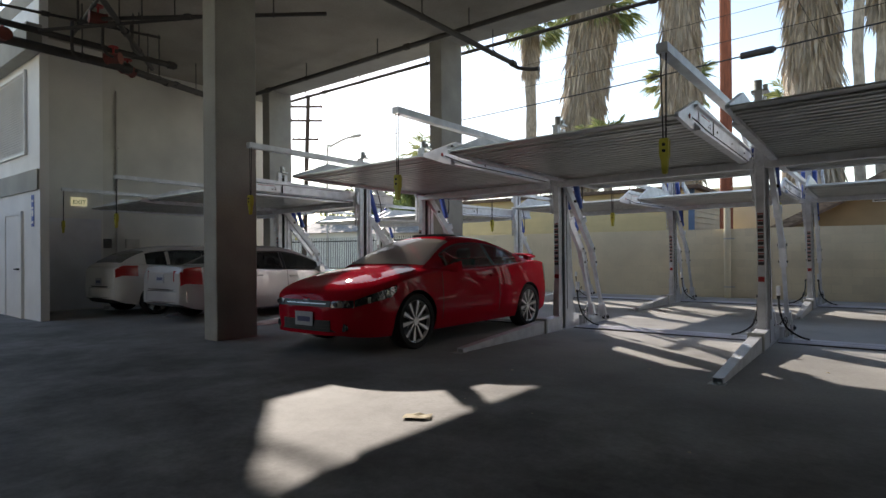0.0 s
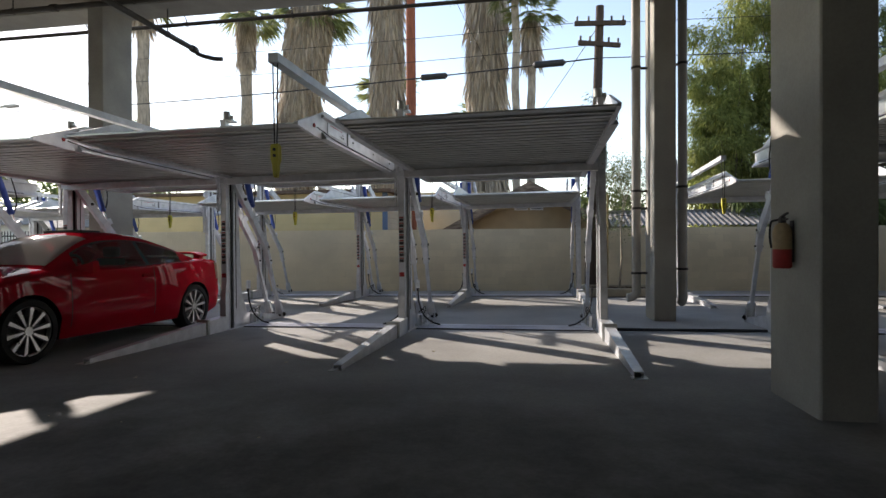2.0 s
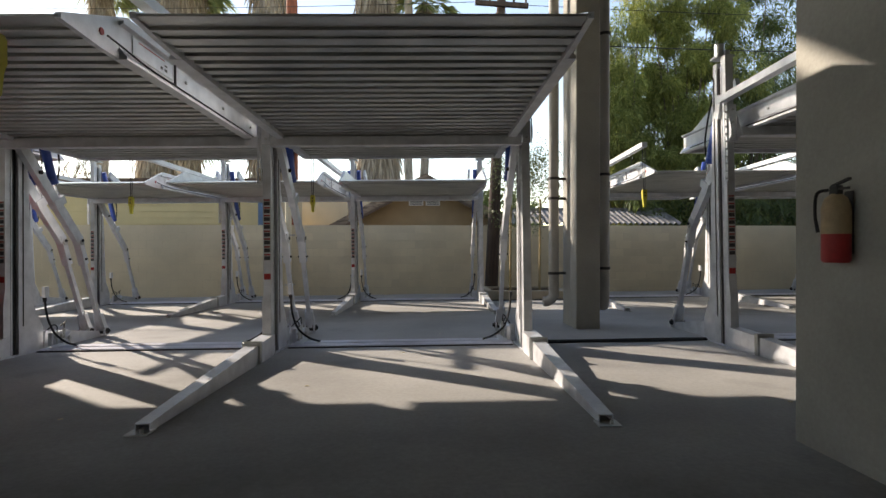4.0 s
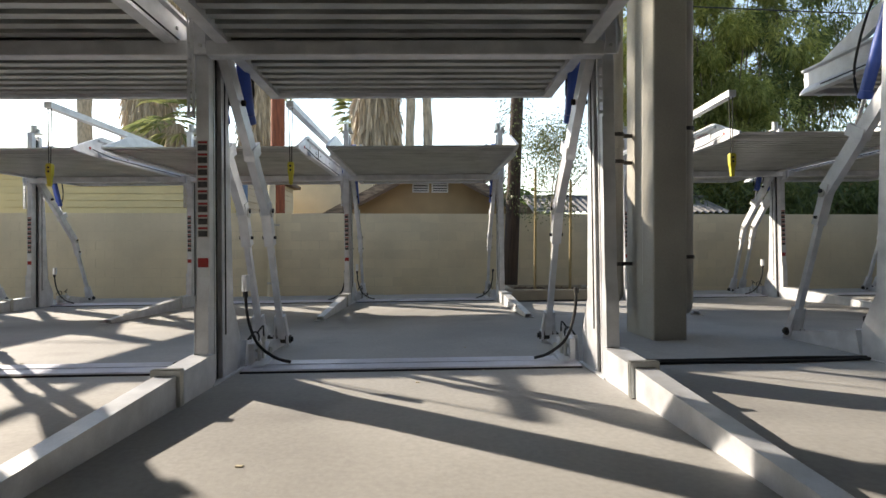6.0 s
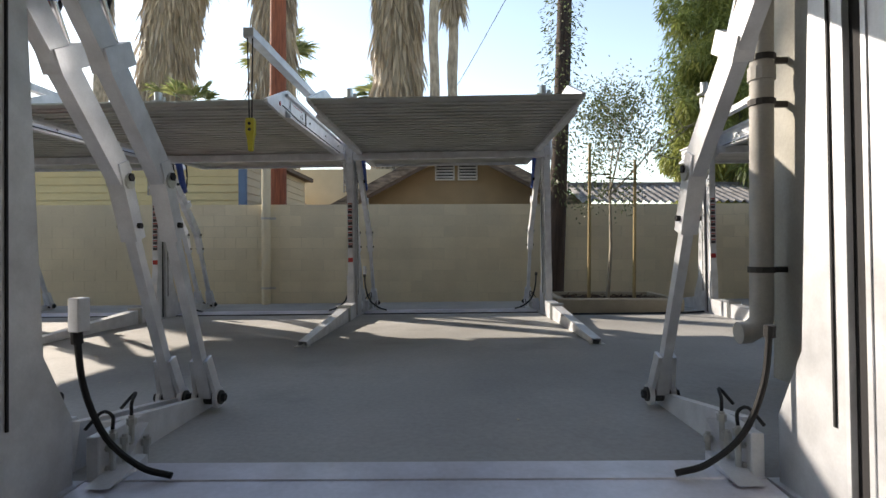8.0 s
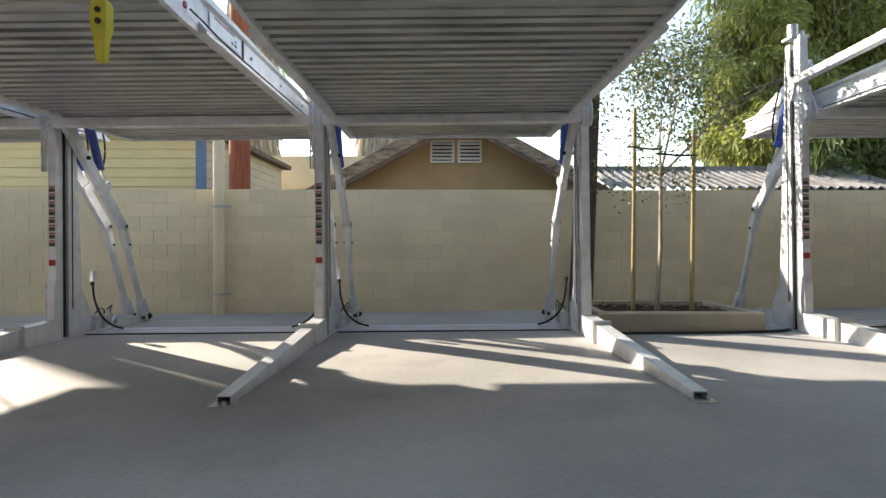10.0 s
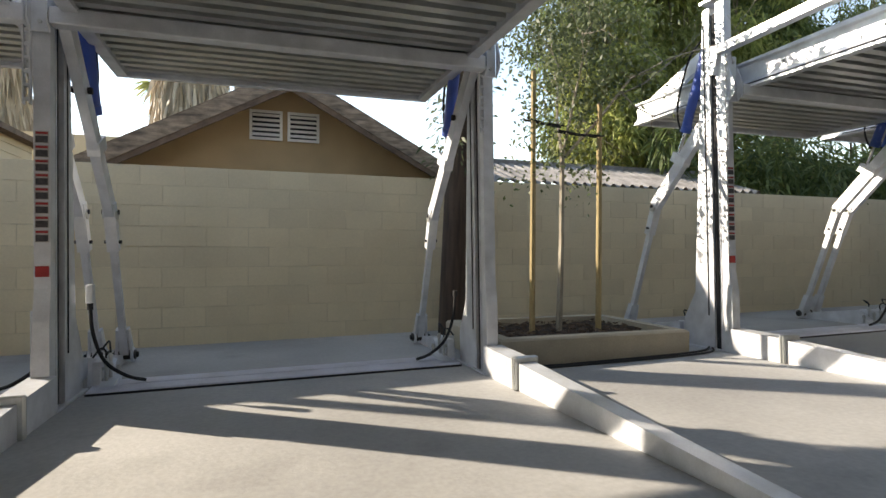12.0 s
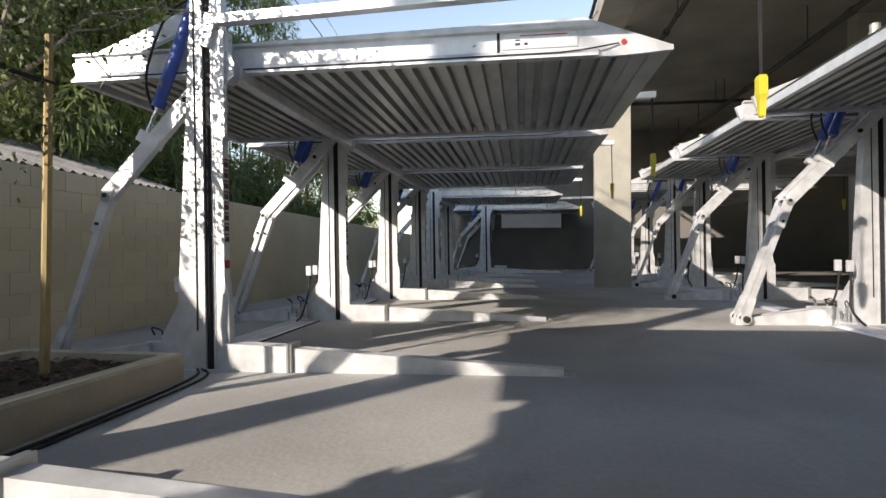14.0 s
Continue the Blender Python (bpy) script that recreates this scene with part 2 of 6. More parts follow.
def column(x, y, w=0.35, d=0.8):
    bm = B()
    z = floor_z(x + w / 2, y + d / 2)
    box(bm, x, x + w, y, y + d, z - 0.05, CEIL_Z, 0.012)
    return solid("column", bm, M["column"], Matrix.Identity(4), "tall grey-painted concrete column on the slab", "column", "columns", "structure")


for cx in (-7.32, 13.95):
    column(cx, EDGE_Y0)
column(3.43, 13.0, 0.345, 0.75)
for cx in (3.41, 13.95):
    column(cx, 7.55)
column(-6.97, 7.46, 0.35, 0.65)
column(-13.9, EDGE_Y0)

# outer walls
bm = B()
box(bm, WEST - 0.25, WEST, 8.8, EDGE_Y1, -0.6, CEIL_Z)
solid("wall_west", bm, M["wall_grey"], Matrix.Identity(4), "plain grey painted concrete wall", "wall", kind="structure")
bm = B()
box(bm, -15.2, -14.2, 7.0, 8.8, -0.6, CEIL_Z)
solid("wall_core", bm, M["wallpaint"], Matrix.Identity(4), "plain grey painted stair core wall", "wall", kind="structure")
bm = B()
box(bm, -17.5, -11.88, 6.85, 7.0, -0.6, CEIL_Z)
solid("wall_lobby", bm, M["white"], Matrix.Identity(4), "white painted lobby wall with door and window", "wall", kind="structure")
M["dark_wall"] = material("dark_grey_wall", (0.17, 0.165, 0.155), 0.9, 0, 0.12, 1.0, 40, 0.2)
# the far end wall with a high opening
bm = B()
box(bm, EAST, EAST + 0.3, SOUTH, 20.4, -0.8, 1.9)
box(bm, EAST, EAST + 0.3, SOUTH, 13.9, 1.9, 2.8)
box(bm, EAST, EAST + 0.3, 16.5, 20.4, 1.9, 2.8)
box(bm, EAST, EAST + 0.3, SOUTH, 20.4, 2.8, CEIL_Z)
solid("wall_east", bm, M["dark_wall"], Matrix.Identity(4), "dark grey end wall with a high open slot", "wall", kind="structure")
# unseen wall, added pale and tall to bounce sunlight onto the lobby side
bm = B()
box(bm, -17.8, -17.55, SOUTH - 0.25, 6.85, -0.6, 2.8)
box(bm, -17.55, -8.5, SOUTH - 0.25, SOUTH, -0.6, 4.6)
solid("wall_court", bm, M["wallpaint"], Matrix.Identity(4), "unseen pale wall added to bounce light at the lobby", "wall", kind="structure")
# unseen wall, added and kept dark to cut fill light from the south
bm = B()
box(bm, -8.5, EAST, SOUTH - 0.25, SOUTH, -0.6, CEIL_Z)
solid("wall_south", bm, M["dark_wall"], Matrix.Identity(4), "unseen dark wall added to block light from the south", "wall", kind="structure")
for cx in (-7.32, 3.41, 13.95):
    column(cx, -0.6)

# stair core: door, window and signs on the bright side
def core_front():
    y = 6.846
    z = floor_z(-13, y)
    door = thing("door_1", pose(-13.45, y, z), "white painted steel door, closed", "door", kind="structure")
    bm = B()
    box(bm, -0.5, 0.5, -0.03, 0.0, 0.0, 2.1, 0.006)
    part("leaf", bm, M["white"], door)
    bm = B()
    tube(bm, [(0.4, -0.03, 1.0), (0.4, -0.09, 1.0)], 0.02, 8)
    bar(bm, (0.4, -0.09, 1.0), (0.28, -0.09, 1.0), 0.02, 0.025)
    part("door_handle", bm, M["pipe"], door)
    for a, b, c_, d in ((-0.58, -0.502, 0, 2.18), (0.502, 0.58, 0, 2.18), (-0.502, 0.502, 2.102, 2.18)):
        bm = B()
        box(bm, a, b, -0.05, 0.0, c_, d, 0.004)
        part("door_frame", bm, M["white"], door)
    win = thing("window_1", pose(-13.6, y, z + 3.3), "tall window with white horizontal blinds, shut", "window", kind="structure")
    bm = B()
    for a, b, c_, d in ((-1.0, -0.94, 0, 1.7), (0.94, 1.0, 0, 1.7), (-0.94, 0.94, 0, 0.06), (-0.94, 0.94, 1.64, 1.7)):
        box(bm, a, b, -0.05, 0.0, c_, d)
    part("window_frame", bm, M["white"], win)
    for k in range(30):
        bm = B()
        q = 0.07 + 0.052 * k
        hexa(bm, [(-0.93, -0.005, q + 0.03), (0.93, -0.005, q + 0.03), (0.93, -0.005, q + 0.034), (-0.93, -0.005, q + 0.034)],
             [(-0.93, -0.035, q), (0.93, -0.035, q), (0.93, -0.035, q + 0.004), (-0.93, -0.035, q + 0.004)])
        part("blind_slat", bm, M["white"], win)
    bm = B()
    box(bm, -17.4, -11.9, y - 0.04, y, z + 2.55, z + 2.95)
    solid("trim", bm, M["column"], Matrix.Identity(4), "grey band between door and window", "trim", kind="structure")
    sign = thing("blue_sign", pose(-12.28, y - 0.002, z + 1.85), "narrow blue and white wall sign", "sign")
    bm = B()
    box(bm, -0.075, 0.075, -0.006, 0, 0, 0.62)
    part("board", bm, M["blue"], sign)
    for k, h in enumerate((0.06, 0.15, 0.06, 0.05)):
        bm = B()
        box(bm, -0.055, 0.055, -0.009, -0.006, 0.06 + 0.14 * k, 0.06 + 0.14 * k + h * 0.8)
        part("print", bm, M["white"], sign)


core_front()
bm = B()
box(bm, -14.199, -14.18, 7.62, 8.75, floor_z(-14.2, 7.4) + 0.02, 1.9, 0.004)
M["panel"] = material("grey_blue_panel", (0.66, 0.67, 0.70), 0.6, 0.1, 0.08, 2, 50, 0.05)
solid("wall_panel", bm, M["panel"], Matrix.Identity(4), "grey steel panel against the core wall", "panel")


def exit_sign():
    s = thing("exit_sign", pose(-14.195, 8.27, 2.20) @ Matrix.Scale(0.8, 4), "small lit exit sign with worn lettering", "exit sign")
    M["sign_face"] = material("sign_face", (0.70, 0.70, 0.52), 0.5, 0, 0.05, 10, 60, 0)
    M["sign_face"].node_tree.nodes["Principled BSDF"].inputs["Emission Color"].default_value = (0.85, 0.85, 0.55, 1)
    M["sign_face"].node_tree.nodes["Principled BSDF"].inputs["Emission Strength"].default_value = 0.12
    bm = B()
    box(bm, 0, 0.06, -0.2, 0.2, 0, 0.25, 0.008)
    part("housing", bm, M["sign_face"], s)
    cu = bpy.data.curves.new("letters", "FONT")
    cu.body, cu.size, cu.extrude, cu.align_x = "EXIT", 0.17, 0.002, "CENTER"
    ob = new("letters", cu)
    dg = bpy.context.evaluated_depsgraph_get()
    me = bpy.data.meshes.new_from_object(ob.evaluated_get(dg))
    bpy.data.objects.remove(ob)
    letters = new("letters", me)
    me.materials.clear()
    me.materials.append(M["pole_green"])
    letters.parent = s
    letters.matrix_basis = pose(0.064, 0, 0.05, 90, 0, 90)


M["pole_green"] = material("sign_letters", (0.05, 0.16, 0.03), 0.5, 0, 0.05, 10, 60, 0)
exit_sign()

# ---- pipes under the ceiling
def pipe_run(a, b, r, label, hang=2.6, top=None, mat="pipe", reach=0.0):
    """A straight pipe with couplings, hung on rods from the ceiling."""
    a, b = Vector(a), Vector(b)
    run = thing("sprinkler_pipe", Matrix.Identity(4), label, "pipe", "ceiling pipes")
    bm = B()
    tube(bm, [a, b], r, 12)
    part("pipe", bm, M[mat], run, smooth=True)
    d = (b - a)
    n = max(1, int(d.length / hang))
    for k in range(n + 1):
        p = a.lerp(b, (k + 0.4) / (n + 0.8))
        bm = B()
        tube(bm, [p + Vector((0, 0, r)), (p.x, p.y + reach, top or CEIL_Z)], 0.012, 6)
        tube(bm, [p - d.normalized() * 0.015, p + d.normalized() * 0.015], r + 0.012, 12)
        part("hanger", bm, M[mat], run)
        if k % 2 == 0:
            q = a.lerp(b, (k + 0.75) / (n + 0.8))
            bm = B()
            tube(bm, [q - d.normalized() * 0.06, q + d.normalized() * 0.06], r + 0.022, 12)
            part("coupling", bm, M[mat], run)
    return run


pipe_run((-14.6, 12.45, 5.62), (24, 12.45, 5.62), 0.05, "dark iron sprinkler pipe under the ceiling edge")
pipe_run((-14.0, 14.12, 5.86), (24, 14.12, 5.86), 0.04, "grey pipe hung along the outer edge beam", 2.4, 6.2, reach=-0.23)
pipe_run((-5.85, -2.0, 5.42), (-5.85, 14.5, 5.42), 0.055, "dark iron branch pipe across the ceiling")
pipe_run((5.2, 9.6, 5.2), (24, 9.6, 5.2), 0.06, "dark iron sprinkler main under the ceiling")
pipe_run((9.5, 6.5, 5.4), (9.5, 13.0, 5.4), 0.05, "dark iron branch pipe across the ceiling")
pipe_run((18.5, 6.5, 5.4), (18.5, 13.0, 5.4), 0.05, "dark iron branch pipe across the ceiling")
pipe_run((-11.7, 8.3, 4.95), (-14.7, 13.0, 5.55), 0.06, "dark iron pipe beside the stair core")
pipe_run((-11.6, 8.5, 4.95), (-14.6, 13.2, 5.55), 0.04, "dark iron pipe beside the stair core")
pipe_run((-11.6, 2.0, 4.95), (-11.6, 8.4, 4.95), 0.09, "thick dark iron main beside the stair core")
pipe_run((-11.3, 3.0, 5.15), (-11.3, 9.2, 5.15), 0.06, "dark iron main beside the stair core")
pipe_run((-12.0, 9.0, 5.2), (-4.0, 3.0, 5.5), 0.05, "dark iron branch pipe across the ceiling")
pipe_run((-10.4, 7.2, 5.3), (-7.0, 9.8, 5.35), 0.035, "dark iron branch pipe across the ceiling")
pipe_run((-11.0, 6.6, 5.06), (-8.9, 8.7, 5.45), 0.03, "dark iron branch pipe across the ceiling")
pipe_run((-11.9, 7.4, 5.42), (-9.6, 7.1, 5.48), 0.03, "dark iron branch pipe across the ceiling")
pipe_run((-11.2, 5.4, 5.35), (-10.3, 8.4, 5.3), 0.025, "thin dark conduit beside the sprinkler mains")
for x, y, z in ((-10.9, 7.6, 4.95), (-10.5, 7.95, 5.0), (-11.25, 7.2, 4.85)):
    bm = B()
    tube(bm, arc([(x, y, 5.5), (x, y, z + 0.1), (x - 0.1, y + 0.12, z), (x - 0.25, y + 0.3, z + 0.02)], 5), 0.03, 8)
    solid("pipe_elbow", bm, M["pipe"], Matrix.Identity(4), "dark iron drop pipe bent to the main", "pipe", "pipe drops", smooth=True)
bm = B()
box(bm, -17.5, -11.7, 6.6, 6.846, 4.9, 5.42, 0.01)
solid("trim", bm, M["column"], Matrix.Identity(4), "grey painted soffit beam over the lobby wall", "beam", kind="structure")
M["valve_red"] = material("valve_red_paint", (0.17, 0.035, 0.025), 0.6, 0, 0.2, 8, 60, 0.1)
bm = B()
tube(bm, arc([(-5.85, 14.4, 5.40), (-5.72, 14.42, 5.3), (-5.4, 14.42, 5.2), (-5.2, 14.42, 5.18)], 4), 0.045, 10)
solid("pipe_drain", bm, M["pipe"], Matrix.Identity(4), "short iron drain elbow at the pipe end", "pipe", smooth=True)
for k, (x, y, z) in enumerate(((-11.5, 6.2, 4.98), (-11.2, 7.9, 4.96), (-10.3, 7.3, 5.32), (-11.76, 8.39, 4.96))):
    valve = thing("pipe_valve", pose(x, y, z, 0, 0, 40 * k), "red painted sprinkler valve on the pipe", "valve", "valves")
    bm = B()
    tube(bm, [(-0.14, 0, 0), (-0.1, 0, 0), (0.1, 0, 0), (0.14, 0, 0)], [0.12, 0.10, 0.10, 0.12], 12)
    part("body", bm, M["valve_red"], valve, smooth=True)
    bm = B()
    tube(bm, [(0, 0, 0.09), (0, 0, 0.22)], 0.02, 8)
    tube(bm, [(0, 0, 0.21), (0, 0, 0.23)], 0.09, 12)
    part("hand_wheel", bm, M["red"], valve)
lamp = thing("ceiling_light", pose(-7.4, 6.4, CEIL_Z - 0.1, 0, 0, 0), "plain white strip light fitting, unlit", "light")
bm = B()
box(bm, -0.08, 0.08, -0.6, 0.6, 0, 0.1, 0.01)
part("housing", bm, M["white"], lamp)

# ---- down pipes at the column
def down_pipe(x, y, z0, r, elbow, label, clamps, cx):
    pipe = thing("down_pipe", Matrix.Identity(4), label, "pipe", "down pipes")
    bm = B()
    tube(bm, [(x, y, CEIL_Z), (x, y, z0 + 0.2), (x, y, z0 + 0.1)] + [(x + elbow[0] * f, y + elbow[1] * f, z0 + 0.1 - 0.09 * g) for f, g in ((0.3, 0.6), (0.7, 0.95), (1.2, 1.0))], r, 14)
    part("pipe", bm, M["downpipe"], pipe, smooth=True)
    for z in clamps:
        bm = B()
        tube(bm, [(x, y, z - 0.02), (x, y, z + 0.02)], r + 0.012, 14)
        box(bm, *sorted((x, cx)), y + 0.02, y + 0.05, z - 0.02, z + 0.02)
        part("clamp", bm, M["pipe"], pipe)
    bm = B()
    tube(bm, [(x, y, 1.9), (x, y, 1.99)], r + 0.012, 14)
    part("socket", bm, M["downpipe"], pipe)


down_pipe(3.24, 13.55, 0.18, 0.075, (-0.13, 0.0), "grey painted drain pipe clamped beside the column", (2.05, 1.75, 0.62, 4.2), 3.47)
down_pipe(3.98, 13.45, 0.12, 0.075, (0.0, 0.06), "grey painted drain pipe clamped beside the column", (2.1, 0.7, 4.2), 3.82)
bm = B()
tube(bm, [(3.44, 13.28, 0.4), (3.44, 13.28, CEIL_Z)], 0.014, 8)
solid("conduit", bm, M["downpipe"], Matrix.Identity(4), "thin grey conduit up the column", "conduit")


def extinguisher(x, y, z):
    e = thing("fire_extinguisher", pose(x, y, z) @ Matrix.Scale(0.87, 4), "red fire extinguisher with tan label, hung on the column", "fire extinguisher")
    bm = B()
    tube(bm, [(0, 0, 0), (0, 0, 0.015), (0, 0, 0.16)], [0.062, 0.072, 0.072], 18)
    part("cylinder", bm, M["red"], e, smooth=True)
    bm = B()
    tube(bm, [(0, 0, 0.16), (0, 0, 0.31), (0, 0, 0.36), (0, 0, 0.385)], [0.0725, 0.0725, 0.055, 0.025], 18)
    M["tag"] = material("tan_label", (0.42, 0.30, 0.17), 0.6, 0, 0.1, 20, 90, 0)
    part("label_band", bm, M["tag"], e, "tan printed label", smooth=True)
    bm = B()
    box(bm, -0.02, 0.02, -0.03, 0.03, 0.38, 0.43, 0.004)
    bar(bm, (0, 0.03, 0.43), (0, -0.10, 0.46), 0.02, 0.012)
    bar(bm, (0, 0.03, 0.41), (0, -0.09, 0.41), 0.02, 0.012)
    part("valve", bm, M["pipe"], e)
    bm = B()
    tube(bm, arc([(-0.02, 0.03, 0.41), (-0.06, 0.07, 0.39), (-0.07, 0.07, 0.27), (-0.06, 0.06, 0.17)], 5), 0.009, 8)
    part("hose", bm, M["black"], e, smooth=True)
    bm = B()
    box(bm, 0.07, 0.078, -0.03, 0.03, 0.05, 0.40)
    part("bracket", bm, M["pipe"], e)


extinguisher(3.33, 7.93, 0.93)

# ---- hoses on the floor and scraps
def floor_hose(points, r, label):
    bm = B()
    tube(bm, arc([(x, y, floor_z(x, y) + r + 0.002) for x, y in points], 8), r, 8)
    solid("floor_hose", bm, M["black"], Matrix.Identity(4), label, "hose", "floor hoses", smooth=True)


floor_hose(((2.65, 11.78), (3.2, 11.80), (4.0, 11.78), (4.7, 11.82)), 0.014, "black hydraulic hose lying across the floor")
floor_hose(((2.65, 11.90), (3.3, 11.88), (4.1, 11.91), (4.72, 11.88)), 0.014, "black hydraulic hose lying across the floor")
floor_hose(((2.7, 18.0), (3.4, 17.98), (4.3, 18.0), (4.75, 18.06), (4.98, 18.2)), 0.010, "black hydraulic hose lying along the planter")
floor_hose(((2.7, 17.93), (3.5, 17.92), (4.4, 17.93), (4.8, 18.0), (5.0, 18.2)), 0.009, "black hydraulic hose lying along the planter")
rng0 = random.Random(11)
for k in range(26):
    x, y = rng0.uniform(-3, 6), rng0.uniform(3.5, 17.5)
    bm = B()
    s = rng0.uniform(0.006, 0.017)
    a = rng0.uniform(0, 6.3)
    box(bm, -s, s, -s * 0.6, s * 0.6, 0, s * 0.3, s * 0.1)
    solid("floor_scrap", bm, M["mortar"], on_floor(x, y, math.degrees(a)), "tiny pale scrap lying on the slab", "scrap", "floor scraps")
bm = B()
g = [[bm.verts.new((0.05 * i, 0.045 * j, 0.004 + rng0.uniform(0, 0.014))) for j in range(4)] for i in range(5)]
for i in range(4):
    for j in range(3):
        bm.faces.new((g[i][j], g[i + 1][j], g[i + 1][j + 1], g[i][j + 1]))
solid("paper_scrap", bm, M["mortar"], on_floor(-1.95, 6.2, 30), "crumpled scrap of pale paper on the slab", "paper")

# conduit and boxes on the west wall
bm = B()
tube(bm, [(-14.87, 9.37, floor_z(-14.8, 9.4)), (-14.87, 9.37, 5.3)], 0.028, 10)
conduit_w = solid("conduit", bm, M["downpipe"], Matrix.Identity(4), "pale steel conduit fixed upright to the grey wall", "conduit", smooth=True)
for z in (0.6, 2.2, 3.8):
    bm = B()
    box(bm, -14.9, -14.835, 9.32, 9.42, z, z + 0.03)
    part("strap", bm, M["downpipe"], conduit_w)
for y, w, mt, lab in ((9.10, 0.13, "pipe", "black wall box beside the conduit"), (9.75, 0.17, "downpipe", "grey electrical box on the wall")):
    wall_box = thing("electrical_box", pose(-14.9, y, 1.2), lab, "electrical box", "wall boxes")
    bm = B()
    box(bm, 0, 0.09, -w, w, 0, 0.24, 0.01)
    part("housing", bm, M[mt], wall_box)
    bm = B()
    box(bm, 0.091, 0.098, -w + 0.02, w - 0.02, 0.02, 0.22, 0.003)
    part("cover", bm, M[mt], wall_box)

# ---------------------------------------------------------------- car lifts
POST_H = 3.3


def lift_post(lift, x, labels, motor=True):
    """A tapered post of two channels with a dark slot on both sides; x is its centre."""
    w = 0.06
    # rear channel, wide at the foot
    bm = B()
    prism(bm, [(0.07, 0), (0.46, 0), (0.46, 0.27), (0.31, 0.54), (0.15, POST_H - 0.05), (0.07, POST_H - 0.05)], 0, x - w, x + w)
    post = part("post", bm, M["galv"], lift, "galvanized steel post with a tapered foot")
    # narrow front channel with a folded outer flange
    bm = B()
    prism(bm, [(-0.12, 0), (0.005, 0), (0.005, POST_H), (-0.09, POST_H), (-0.09, 0.75), (-0.12, 0.55)], 0, x - 0.05, x + 0.038)
    box(bm, x - 0.056, x - 0.0502, -0.128, -0.03, 0.0, 0.62)
    channel = part("front_channel", bm, M["galv"], post)
    for s in (-1, 1):
        e = x + (0.038 if s > 0 else -0.05)
        bm = B()
        box(bm, *sorted((e + s * 0.0005, e + s * 0.006)), -0.015, 0.005, 0.02, POST_H - 0.1)
        part("slot_lip", bm, M["galv"], channel)
        bm = B()
        box(bm, *sorted((x + s * (w + 0.0005), x + s * (w + 0.005))), 0.07, 0.088, 0.02, POST_H - 0.1)
        part("slot_lip", bm, M["galv"], post)
        # raised near-black strip paints the dark gap of the fold
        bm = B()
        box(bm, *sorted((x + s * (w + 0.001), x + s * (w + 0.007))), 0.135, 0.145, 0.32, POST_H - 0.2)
        part("fold", bm, M["dark"], post, "folded seam, its dark gap painted as a strip")
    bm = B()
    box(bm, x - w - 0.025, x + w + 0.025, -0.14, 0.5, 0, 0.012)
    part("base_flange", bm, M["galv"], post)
    # near-black filler paints in the shade of the deep slot
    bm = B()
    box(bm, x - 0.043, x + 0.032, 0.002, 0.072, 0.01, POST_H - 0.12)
    part("slot", bm, M["dark"], post, "slide channel, its inner shade painted black")
    # ladder-like latch rack and the carriage that holds the platform
    bm = B()
    for xa in (x - 0.094, x - 0.060):
        box(bm, xa, xa + 0.009, -0.135, -0.10, 1.86, 2.74)
    rack = part("latch_rack", bm, M["galv"], post, "ladder-like latch rack")
    for k in range(11):
        bm = B()
        box(bm, x - 0.085, x - 0.060, -0.128, -0.110, 1.88 + 0.083 * k, 1.90 + 0.083 * k)
        part("ladder_rung", bm, M["galv"], rack)
    bm = B()
    box(bm, x - 0.0595, x + 0.045, -0.137, -0.122, 2.30, 2.72, 0.004)
    prism(bm, [(-0.137, 2.30), (-0.20, 2.36), (-0.20, 2.46), (-0.137, 2.62)], 0, x + 0.046, x + 0.056)
    prism(bm, [(-0.137, 2.30), (-0.20, 2.36), (-0.20, 2.46), (-0.137, 2.62)], 0, x - 0.056, x - 0.046)
    carriage = part("carriage", bm, M["galv"], post)
    for zz in (2.36, 2.52, 2.66):
        bm = B()
        tube(bm, [(x, -0.137, zz), (x, -0.149, zz)], 0.013, 6)
        part("bolt", bm, M["deck"], carriage)
    if motor:
        bm = B()
        tube(bm, [(x - 0.03, 0.06, POST_H), (x - 0.03, 0.06, POST_H + 0.16)], 0.055, 12)
        tube(bm, [(x + 0.06, 0.05, POST_H), (x + 0.06, 0.05, POST_H + 0.09)], 0.03, 8)
        box(bm, x - 0.1, x + 0.1, -0.03, 0.15, POST_H - 0.005, POST_H + 0.02)
        part("cylinder_head", bm, M["deck"], post)
    if labels:
        for k in range(8):
            bm = B()
            box(bm, x - 0.043, x + 0.030, -0.0925, -0.0905, 1.03 + 0.086 * k, 1.105 + 0.086 * k)
            lab = part("warning_label", bm, M["label"], post, "small printed safety label")
            bm = B()
            box(bm, x - 0.038, x + 0.025, -0.0945, -0.0925, 1.035 + 0.086 * k, 1.075 + 0.086 * k)
            part("picture", bm, M["labeldark"], lab)
            bm = B()
            box(bm, x - 0.038, x + 0.025, -0.0945, -0.0925, 1.086 + 0.086 * k, 1.10 + 0.086 * k)
            part("banner", bm, M["red"], lab)
        bm = B()
        box(bm, x - 0.043, x + 0.030, -0.0925, -0.0905, 0.82, 0.885)
        part("red_label", bm, M["red"], post, "plain red label")
    # foot beam
    bm = B()
    hexa(bm, [(x - 0.075, -0.1, 0), (x + 0.075, -0.1, 0), (x + 0.075, -0.1, 0.22), (x - 0.075, -0.1, 0.22)],
         [(x - 0.075, -0.62, 0), (x + 0.075, -0.62, 0), (x + 0.075, -0.62, 0.20), (x - 0.075, -0.62, 0.20)])
    foot = part("foot_beam", bm, M["galv"], lift, "galvanized box-section foot beam")
    bm = B()
    rings = []
